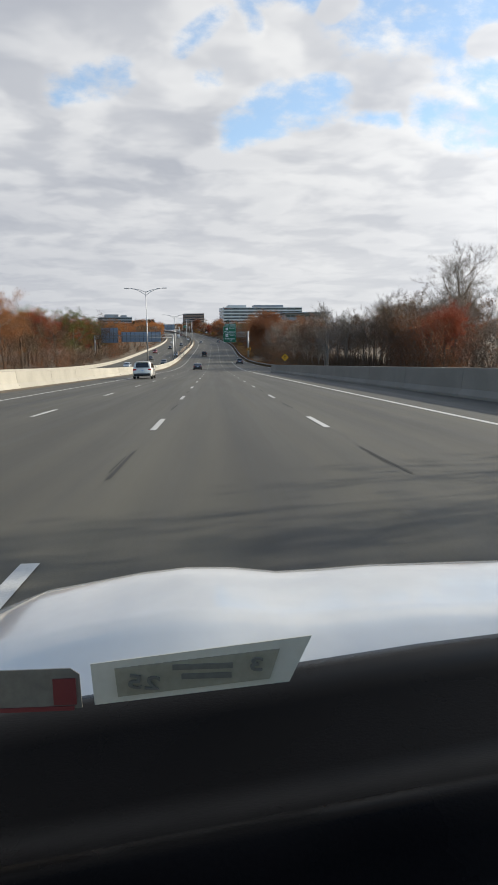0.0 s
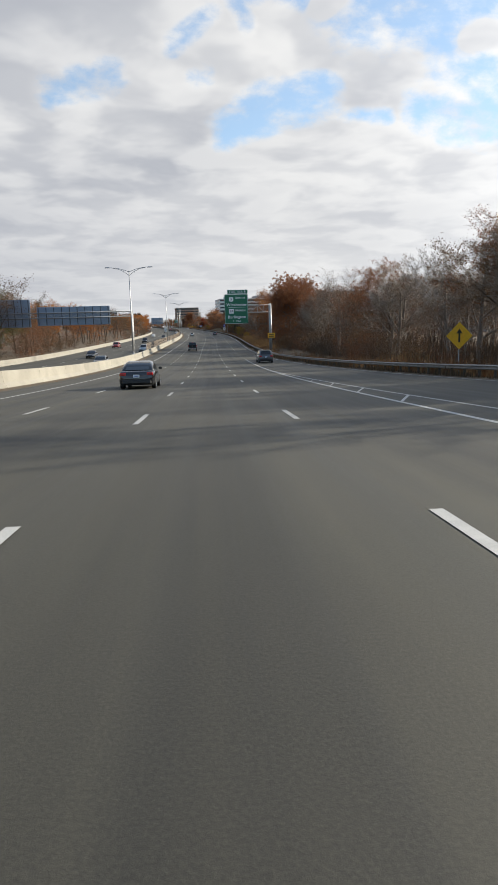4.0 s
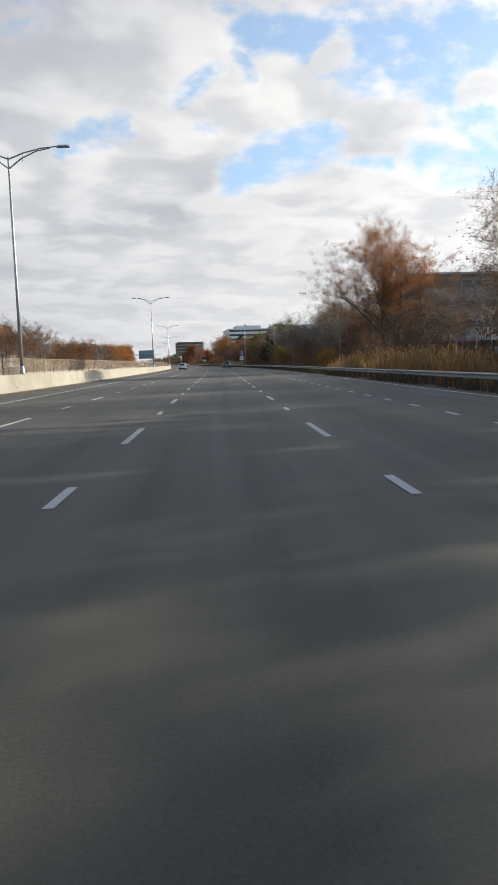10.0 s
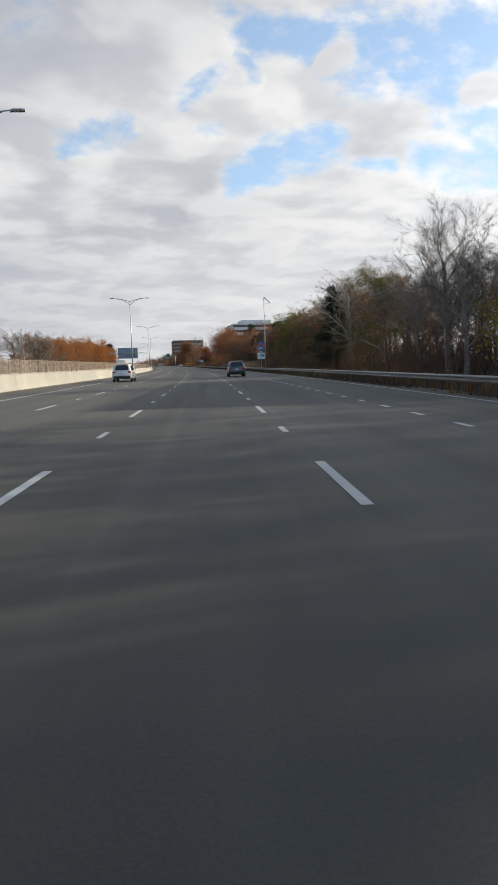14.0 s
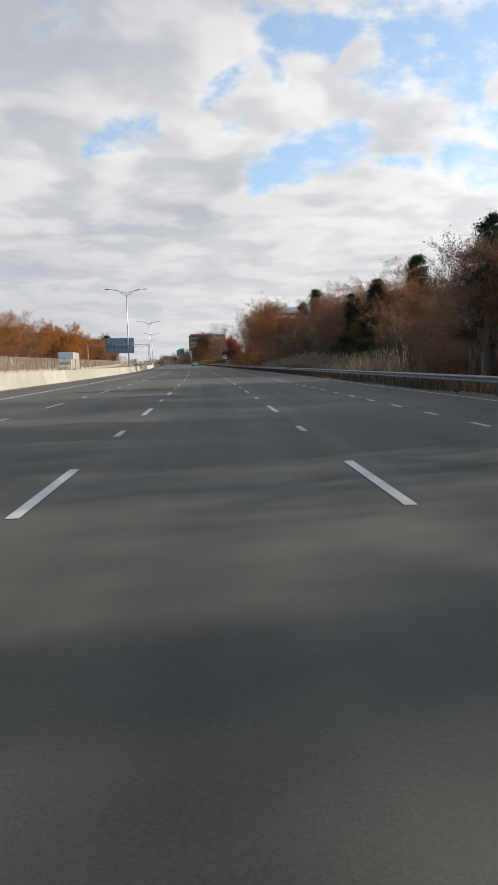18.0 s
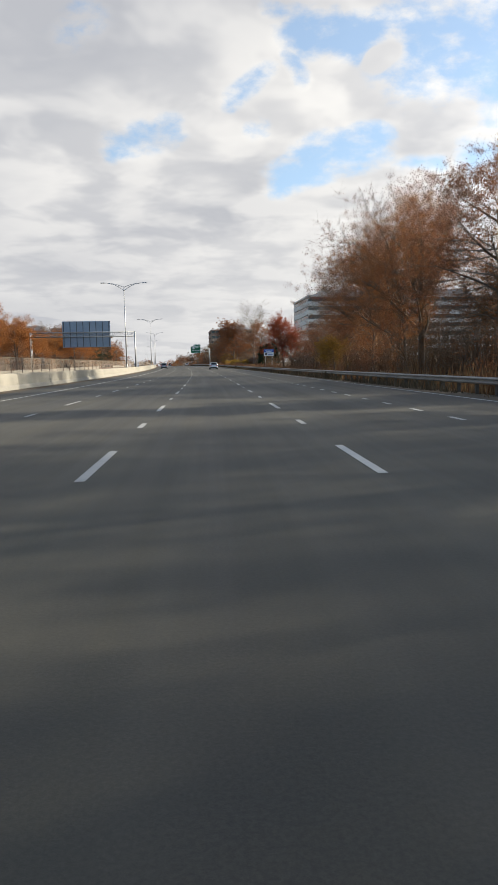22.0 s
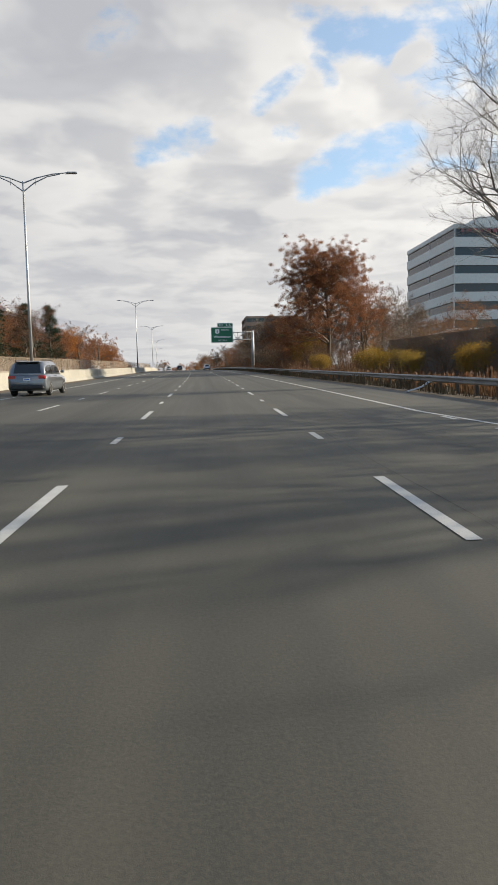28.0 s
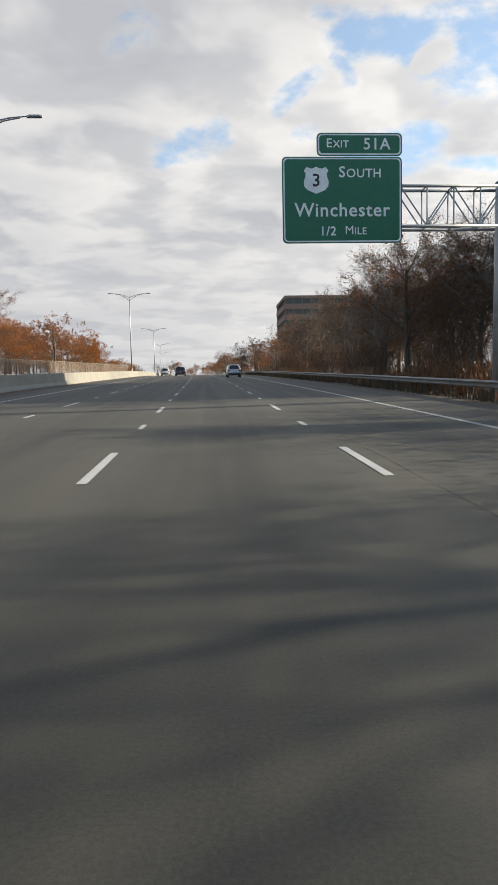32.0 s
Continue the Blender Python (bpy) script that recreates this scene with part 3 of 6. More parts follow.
def build_dirt():
    """Sand and litter gathered along the foot of the barrier and the rail."""
    thing("shoulder_dirt", Matrix(), "brown sand and leaf litter along the barrier's foot", "dirt", kind="structure", data=sweep([(-12.44, 0.03), (-12.0, 0.012), (-11.5, 0.005)], -150, 1200, 5).mesh("shoulder_dirt", "earth"))
    thing("rail_dirt", Matrix(), "dark litter strip between the asphalt and the guard rail", "dirt", kind="structure", data=sweep([(-0.55, 0.005), (-0.1, 0.02), (0.8, 0.0)], 110, 1200, 5, False, right_edge).mesh("rail_dirt", "earth"))
    gen = np.random.default_rng(3)
    n = 5000
    v = np.empty((n, 4, 3))
    for i in range(n):
        s = gen.uniform(100, 980)
        x = -12.35 + abs(gen.normal(0, 0.5)) if i % 3 == 0 else right_edge(s) - abs(gen.normal(0, 0.6)) + 0.4
        p, a, k = np.array(at(s, x, 0.02)), gen.uniform(0, 6.28), gen.uniform(0.03, 0.07)
        u, w = np.array([math.cos(a), math.sin(a), 0.1]) * k, np.array([-math.sin(a), math.cos(a), 0.15]) * k * 0.7
        v[i] = p - u, p - w, p + u, p + w
    thing("fallen_leaves", Matrix(), "fallen brown leaves scattered on the shoulders", "leaves", kind="stuff", data=mesh_of("fallen_leaves", v.reshape(-1, 3), [[4 * i, 4 * i + 1, 4 * i + 2, 4 * i + 3] for i in range(n)], ["leaf_rust"]))


def build_cracks():
    """Tar-sealed seams that wander along the lane joints."""
    rng = random.Random(31)
    ob = thing("road_seams", Matrix(), "thin dark seams and cracks in the asphalt", "crack", kind="structure")
    for s0, s1, x in ((530, 548, -2.05), (752, 800, 2.12), (806, 872, 2.15), (640, 700, -5.3)):
        pts, s, w = [], s0, 0.0
        while s < s1:
            pts.append((s, x + w, rng.uniform(0.002, 0.006)))
            w = w * 0.8 + rng.gauss(0, 0.012)
            s += rng.uniform(0.6, 1.6)
        g = Geo()
        g.loft([[at(q, c - k, 0.005), at(q, c + k, 0.005)] for q, c, k in pts], False, False)
        part("seam", g.mesh("seam", "tar"), ob)


build_dirt()
build_cracks()


# ---- barriers ----
def build_barriers():
    wall = thing("median_barrier", Matrix(), "sunlit cream concrete median barrier cast in long units", "barrier", kind="structure")
    # jersey section: foot, slope, stem, top
    prof = [(0.42, 0), (0.42, 0.08), (0.22, 0.33), (0.13, 1.07), (-0.13, 1.07), (-0.22, 0.33), (-0.42, 0.08), (-0.42, 0)]
    s, rng = -120.0, random.Random(2)
    while s < 1500:
        n = 9.0 if s < 1000 else 50.0
        part("unit", sweep([(x - 12.9, z + rng.uniform(-0.008, 0.008)) for x, z in prof], s, s + n - 0.03, 4.5, True).mesh("unit", "concrete"), wall)
        s += n
    wall = thing("far_barrier", Matrix(), "low pale concrete barrier along the opposite carriageway", "barrier", kind="structure", data=sweep([(x - 32.2, z * 0.85) for x, z in prof], -150, 1300, 10, True).mesh("far_barrier", "concrete"))
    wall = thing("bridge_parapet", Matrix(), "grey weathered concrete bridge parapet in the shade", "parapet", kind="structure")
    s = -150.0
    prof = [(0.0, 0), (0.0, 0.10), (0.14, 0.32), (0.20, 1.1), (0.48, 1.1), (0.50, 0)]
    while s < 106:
        part("unit", sweep([(x + 8.7, z) for x, z in prof], s, s + 7.6 - 0.03, 3.8, True).mesh("unit", "old_shaded_concrete"), wall)
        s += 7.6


build_barriers()


def build_guard_rail():
    rail = thing("guard_rail", Matrix(), "weathered steel w-beam guard rail on posts along the verge", "guard rail", kind="structure")
    wave = [(0.0, 0.42), (-0.08, 0.47), (-0.08, 0.50), (0.0, 0.545), (0.0, 0.575), (-0.08, 0.62), (-0.08, 0.65), (0.0, 0.70), (0.02, 0.70), (-0.06, 0.65), (-0.06, 0.62), (0.02, 0.575), (0.02, 0.545), (-0.06, 0.50), (-0.06, 0.47), (0.02, 0.42)]
    post = Geo().box(0.0, 0.13, -0.07, 0.07, -0.4, 0.70, 0.01).mesh("post", "post_wood")
    block = Geo().box(-0.0, 0.11, -0.07, 0.07, 0.40, 0.71, 0.01).mesh("block", "post_wood")
    s = 108.0
    while s < 1150:
        n = 7.62
        part("beam", sweep(wave, s, s + n + 0.05, n, True, lambda q: right_edge(q) + 0.45).mesh("beam", "rail"), rail)
        for k in range(4):
            q = s + k * n / 4 + 0.4
            if q < 1000:
                p = part("post", post, rail, stand(q, right_edge(q) + 0.60, -0.05))
        s += n


build_guard_rail()


# ---- street lamps on the barrier ----
def build_lamps():
    rng = random.Random(5)
    lamp = thing("street_lamp", stand(128.2, -12.9, 1.05), "tall aluminium highway lamp with two arms on the median barrier", "street lamp", "lamps along the median")
    part("base", Geo().box(-0.2, 0.2, -0.2, 0.2, 0, 0.10, 0.03).tube([(0, 0, 0.1), (0, 0, 0.55)], [0.17, 0.13], 12).mesh("base", "lamp_post"), lamp)
    part("pole", Geo().tube([(0, 0, 0.4), (0, 0, 6), (0, 0, 13.9)], [0.125, 0.10, 0.065], 12).mesh("pole", "lamp_post", True), lamp)
    for sx in (-1, 1):
        arm = Geo()
        for z0, z1, out in ((13.75, 14.50, 3.2), (13.15, 14.40, 2.7)):
            arm.tube([(0, 0, z0), (sx * out * 0.3, 0, z0 + (z1 - z0) * 0.5), (sx * out * 0.66, 0, z0 + (z1 - z0) * 0.86), (sx * out, 0, z1)], [0.05, 0.045, 0.04, 0.035], 6)
        arm.tube([(sx * 0.9, 0, 13.6), (sx * 0.9, 0, 14.08)], 0.02, 5)
        a = part("arm", arm.mesh("arm", "lamp_post"), lamp)
        head = Geo().loft([[(sx * x, y, z) for y, z in ((-w, 14.48 + d), (-w * 0.6, 14.56 + d), (w * 0.6, 14.56 + d), (w, 14.48 + d), (w * 0.7, 14.42 + d), (-w * 0.7, 14.42 + d))] for x, w, d in ((3.1, 0.05, -0.03), (3.25, 0.14, 0.0), (3.8, 0.15, 0.0), (3.95, 0.08, 0.0))])
        part("luminaire", head.mesh("luminaire", "galv"), lamp)
    for s in LAMPS[1:]:
        copy_thing(lamp, stand(s, -12.9, 1.05, 0, 0.985))


LAMPS = [128.2, 222.7, 314.3, 411.6, 512.4, 609.6, 707.0, 803.0, 898.3, 985.0, 1080.0, 1176.0, 1272.0]
build_lamps()


# ---- trees ----
def grow(rng, geo, tips, p, d, length, r, level, spread, lift, kids):
    """One limb and what branches from it."""
    n = (5, 3, 2)[min(level, 2)]
    pts, rad, way = [Vector(p)], [r], Vector(d).normalized()
    for i in range(n):
        way = (way + Vector((rng.gauss(0, 1), rng.gauss(0, 1), rng.gauss(0, 0.6))) * (0.07 if level == 0 else 0.16) + Vector((0, 0, lift))).normalized()
        pts.append(pts[-1] + way * length / n)
        rad.append(r * (1 - 0.8 * (i + 1) / n) if level else r * (1 - 0.62 * (i + 1) / n))
    geo.tube(pts, rad, (8, 5, 3, 3)[min(level, 3)], caps=False)
    if level >= len(kids):
        tips.append((pts[-1], way))
        tips.append((pts[-2], way))
        return
    first = 0.28 if level == 0 else 0.25
    for k in range(kids[level]):
        f = first + (1 - first) * (k + rng.random() * 0.8) / kids[level]
        i = min(int(f * n), n - 1)
        q = pts[i].lerp(pts[i + 1], f * n - i)
        turn = rng.uniform(0, 2 * math.pi) if level else k * 2.4 + rng.uniform(-0.4, 0.4)
        axis = (pts[i + 1] - pts[i]).normalized()
        u = axis.orthogonal().normalized()
        w = axis.cross(u)
        out = u * math.cos(turn) + w * math.sin(turn)
        ang = radians(rng.uniform(*spread))
        nd = axis * math.cos(ang) + out * math.sin(ang)
        ln = length * (rng.uniform(0.5, 0.75) if level else rng.uniform(0.42, 0.62) * (1.15 - 0.55 * f))
        grow(rng, geo, tips, q, nd, ln, max(rad[i] * rng.uniform(0.4, 0.6), 0.012), level + 1, spread, lift, kids)


def leaf_cloud(rng, tips, count, size, reach, mat, name="crown"):
    """Leaves as small bent quads gathered about the twigs."""
    c = np.array([t[0] for t in tips])
    gen = np.random.default_rng(rng.randrange(1 << 30))
    pick = gen.integers(0, len(c), count)
    mid = c[pick] + gen.normal(0, reach, (count, 3)) * np.array([1, 1, 0.75])
    a = gen.normal(0, 1, (count, 3))
    a /= np.linalg.norm(a, axis=1)[:, None]
    b = np.cross(a, gen.normal(0, 1, (count, 3)))
    b /= np.linalg.norm(b, axis=1)[:, None]
    sz = size * gen.uniform(0.55, 1.35, (count, 1))
    v = np.empty((count, 4, 3))
    v[:, 0], v[:, 1], v[:, 2], v[:, 3] = mid - a * sz, mid + b * sz * 0.6, mid + a * sz, mid - b * sz * 0.6
    v[:, 1] += np.cross(a, b) * sz * 0.3
    me = bpy.data.meshes.new(name)
    me.vertices.add(count * 4)
    me.vertices.foreach_set("co", v.reshape(-1))
    me.loops.add(count * 4)
    me.loops.foreach_set("vertex_index", np.arange(count * 4))
    me.polygons.add(count)
    me.polygons.foreach_set("loop_start", np.arange(count) * 4)
    me.update()
    me.validate()
    me.materials.append(M[mat])
    return me


def twig_tufts(rng, geo, tips, count, length):
    """Fine twigs that fork from the branch ends, outwards and up."""
    for k in range(count):
        p, way = tips[rng.randrange(len(tips))]
        d = (Vector((rng.gauss(0, 1), rng.gauss(0, 1), rng.gauss(0.35, 0.8))).normalized() + way * 0.9).normalized()
        q = p - way * rng.uniform(0, length * 0.6)
        w = d.orthogonal().normalized() * rng.uniform(0.003, 0.006)
        e = q + d * length * rng.uniform(0.5, 1.3)
        geo.quad(q - w, q + w, e + w * 0.4, e - w * 0.4)


def tree_kind(name, seed, height, kids, spread, lift, leaves, size, reach, leaf, bark="bark", label="", trunk=0.55, radius=None, category="tree", lean=0.0, twigs=0):
    """A tree of its own form at the origin, far below the ground's edge; copies of it are set out afterwards."""
    rng = random.Random(seed)
    geo, tips = Geo(), []
    grow(rng, geo, tips, (0, 0, -0.3), (lean, 0, 1), height * trunk * 1.3, radius or height * 0.022, 0, spread, lift, kids)
    ob = thing(name, Matrix(), label, category)
    top = max(p[0].z for p in tips)
    twig_tufts(rng, geo, tips, twigs, height * 0.055)
    part("trunk", geo.mesh("trunk", bark, True), ob)
    if leaves:
        part("crown", leaf_cloud(rng, tips, leaves, size, reach, leaf), ob)
    ob["height"] = top
    return ob


def pine_kind(name, seed, height, label, leaf="needles", wide=0.25):
    rng = random.Random(seed)
    geo, tips = Geo(), []
    geo.tube([(0, 0, -0.3), (0.1, 0, height * 0.5), (0, 0.1, height)], [height * 0.018, height * 0.012, 0.02], 7, False)
    z = height * 0.16
    while z < height * 0.97:
        reach = height * wide * (1 - (z / height) ** 1.4) + 0.3
        for k in range(5):
            a = rng.uniform(0, 2 * math.pi)
            ln = reach * rng.uniform(0.6, 1.15)
            pts = [Vector((0, 0, z)), Vector((math.cos(a) * ln * 0.5, math.sin(a) * ln * 0.5, z + ln * 0.08)), Vector((math.cos(a) * ln, math.sin(a) * ln, z + ln * 0.22))]
            geo.tube(pts, [0.05, 0.035, 0.012], 4, False)
            for f in (0.35, 0.55, 0.75, 0.9, 1.0):
                tips.append((pts[0].lerp(pts[2], f), pts[2]))
        z += height * rng.uniform(0.035, 0.06)
    ob = thing(name, Matrix(), label, "tree")
    part("trunk", geo.mesh("trunk", "bark", True), ob)
    part("crown", leaf_cloud(rng, tips, 26000, 0.075, 0.30, leaf), ob)
    ob["height"] = height
    return ob


def thicket_kind(name, seed, height, leaf, label):
    """A many-stemmed shrub: thin stems from the ground, twigs and withered leaves all through."""
    rng = random.Random(seed)
    geo, tips = Geo(), []
    for k in range(7):
        a, lean = rng.uniform(0, 6.28), rng.uniform(0.1, 0.6)
        p = Vector((math.cos(a), math.sin(a), 0)) * rng.uniform(0, 1.3)
        grow(rng, geo, tips, p - Vector((0, 0, 0.3)), (math.cos(a) * lean, math.sin(a) * lean, 1), height * rng.uniform(0.6, 1.05), 0.04, 1, (20, 60), 0.06, (0, 6, 3))
    for k in range(120):
        a, r = rng.uniform(0, 6.28), rng.uniform(0, 2.0)
        tips.append((Vector((math.cos(a) * r, math.sin(a) * r, rng.uniform(0.2, height * 0.55))), None))
    ob = thing(name, Matrix(), label, "shrub")
    part("branching", geo.mesh("branching", "bark", True), ob)
    part("foliage", leaf_cloud(rng, tips, 3600, 0.055, 0.32, leaf, "foliage"), ob)
    ob["height"] = height
    return ob


KINDS = {
    # tall single trees, with fine foliage
    "near_oak": [tree_kind("oak_tree", 11, 18, (16, 10, 6), (36, 74), 0.045, 170000, 0.068, 0.21, "leaf_rust", label="large oak with rust-brown autumn leaves beside the highway", trunk=0.62)],
    "oak": [tree_kind("oak_tree", 15, 18, (14, 8, 5), (38, 78), 0.045, 60000, 0.060, 0.28, "leaf_rust", label="tall oak with rust-brown autumn leaves", trunk=0.62, twigs=5000)],
    "big_orange": [tree_kind("maple_tree", 23, 18, (16, 8, 4), (24, 52), 0.07, 60000, 0.052, 0.30, "leaf_orange", label="tall maple with thinning orange leaves", twigs=5000)],
    "big_bare": [tree_kind("bare_tree", 53, 18, (12, 7, 5), (25, 60), 0.06, 0, 0, 0, "", "bark_pale", label="large leafless tree with fine pale twigs", twigs=14000)],
    "big_thin": [tree_kind("thinning_tree", 54, 20, (12, 7, 5), (28, 65), 0.06, 26000, 0.05, 0.28, "leaf_rust", label="tall tree with thinning russet leaves against the sky", twigs=9000)],
    "red": [tree_kind("red_maple_tree", 31, 12, (16, 8, 4), (20, 46), 0.10, 70000, 0.045, 0.26, "leaf_red", label="red maple with bright scarlet leaves", twigs=3000)],
    # the belt
    "rust": [tree_kind("oak_tree", 12, 12, (9, 5, 3), (35, 75), 0.05, 14000, 0.058, 0.28, "leaf_rust", label="oak with rust-brown leaves in the roadside belt", trunk=0.62, twigs=3000),
             tree_kind("oak_tree", 13, 13, (9, 5, 3), (30, 70), 0.06, 8000, 0.055, 0.26, "leaf_rust", label="thinning oak with rust-brown leaves in the roadside belt", twigs=4500)],
    "orange": [tree_kind("maple_tree", 21, 12, (9, 5, 3), (30, 65), 0.06, 14000, 0.055, 0.28, "leaf_orange", label="maple with bright orange autumn leaves", twigs=3000),
               tree_kind("maple_tree", 22, 11, (9, 5, 3), (35, 70), 0.06, 8000, 0.052, 0.26, "leaf_orange", label="maple with orange leaves, partly bare", twigs=4500)],
    "brown": [tree_kind("roadside_tree", 41, 11, (9, 5, 4), (30, 70), 0.06, 4500, 0.048, 0.26, "leaf_brown", "bark_pale", label="nearly bare tree with a few brown leaves", twigs=6500),
              tree_kind("roadside_tree", 42, 10, (9, 5, 3), (30, 70), 0.07, 8000, 0.05, 0.26, "leaf_brown", "bark_pale", label="roadside tree with withered brown leaves", twigs=5000)],
    "bare": [tree_kind("bare_tree", 51, 12, (9, 6, 4), (25, 60), 0.06, 0, 0, 0, "", "bark_pale", label="bare leafless tree with fine pale twigs", twigs=8000),
             tree_kind("bare_tree", 52, 10, (9, 6, 4), (25, 65), 0.07, 0, 0, 0, "", "bark_pale", label="leafless tree with thin upright branches", twigs=8000)],
    "far_rust": [tree_kind("distant_oak_tree", 14, 12, (8, 4, 2), (35, 75), 0.05, 1200, 0.20, 0.45, "leaf_rust", label="rust-brown oak far along the highway", trunk=0.62)],
    "far_orange": [tree_kind("distant_maple_tree", 24, 12, (8, 4, 2), (30, 65), 0.06, 1200, 0.20, 0.45, "leaf_orange", label="orange maple far along the highway")],
    "left_rust": [tree_kind("opposite_oak_tree", 16, 12, (9, 5, 2), (35, 78), 0.04, 9000, 0.072, 0.42, "leaf_rust", label="rust-brown oak beyond the opposite carriageway", trunk=0.6),
                  tree_kind("opposite_oak_tree", 17, 12, (9, 5, 2), (35, 78), 0.045, 9000, 0.072, 0.42, "leaf_rust", label="full russet oak beyond the opposite carriageway", trunk=0.6)],
    "left_orange": [tree_kind("opposite_maple_tree", 25, 12, (9, 5, 2), (35, 75), 0.05, 9000, 0.072, 0.42, "leaf_orange", label="orange maple beyond the opposite carriageway", trunk=0.6)],
    "left_brown": [tree_kind("opposite_tree", 45, 11, (9, 5, 3), (30, 72), 0.055, 6000, 0.065, 0.38, "leaf_brown", label="brownish half-bare tree beyond the opposite carriageway", twigs=3500)],
    "amber": [tree_kind("amber_tree", 26, 12, (9, 5, 3), (35, 75), 0.05, 22000, 0.07, 0.34, "leaf_amber", label="full amber-orange tree beyond the opposite carriageway", trunk=0.62)],
    "far_brown": [tree_kind("distant_tree", 44, 11, (8, 5, 3), (30, 70), 0.06, 1300, 0.13, 0.4, "leaf_brown", label="brownish half-bare tree beyond the highway")],
    "green": [tree_kind("green_tree", 61, 12, (10, 6, 3), (35, 75), 0.05, 24000, 0.052, 0.30, "leaf_green", label="tree still carrying dull olive-green leaves", twigs=3000)],
    "yellow": [tree_kind("yellow_shrub", 71, 4, (10, 6, 3), (30, 75), 0.06, 5000, 0.055, 0.24, "leaf_yellow", label="low shrub with yellow-green leaves by the guard rail", category="shrub")],
    "brush": [thicket_kind("brush", 81, 4.5, "leaf_brown", "tangled brown brush at the wood's edge"), thicket_kind("shrub", 82, 4.5, "leaf_rust", "tangled brush with russet leaves at the wood's edge"),
              thicket_kind("thicket", 83, 4.5, "brush", "dense bare twigs at the wood's edge")],
    "pine": [pine_kind("pine_tree", 91, 14, "dark green pine among the autumn trees"), pine_kind("spruce_tree", 92, 7, "dark narrow spruce beside the guard rail", wide=0.16)],
}
_used = set()


def plant(kind, s, x, height, which=None, turn=None, z=None):
    rng = PLANT
    ob = KINDS[kind][rng.randrange(len(KINDS[kind])) if which is None else which]
    k = height / ob["height"]
    zz = ground_z(s, x) if z is None else z
    m = stand(s, x, zz, rng.uniform(0, 360) if turn is None else turn, k)
    if ob.name not in _used:
        _used.add(ob.name)
        ob.matrix_basis = m
        return ob
    c = copy_thing(ob, Matrix())
    c.matrix_basis = m
    return c


def ground_z(s, x):
    z = -0.15
    if x > 9.6:
        edge = 5.6 if 106 < s < 165 else 0
        z += float(np.interp(x - edge, [9.6, 12, 18, 45, 200], [0, -0.15, 0.3, 1.2, 4])) + float(np.interp(s, [-400, 90, 125, 2600], [-4.5, -4.5, 0, 0])) * float(np.interp(x, [9.6, 14], [0, 1]))
    if x < -33:
        z += float(np.interp(-x, [33, 38, 80, 500], [0, 0.4, 2.0, 6]))
    return z - 0.1


PLANT = random.Random(77)


def build_trees():
    r = PLANT
    # single trees that stand out
    for row in HERO:
        plant(*row)
    # the belt on the right, stretch by stretch: from, to, nearest, farthest, count, mix, heights
    for s0, s1, x0, x1, n, mix, h0, h1 in BELTS:
        for i in range(n):
            s = s0 + (s1 - s0) * (i + r.random()) / n
            plant(r.choice(mix.split()), s, r.uniform(x0, x1), r.uniform(h0, h1))


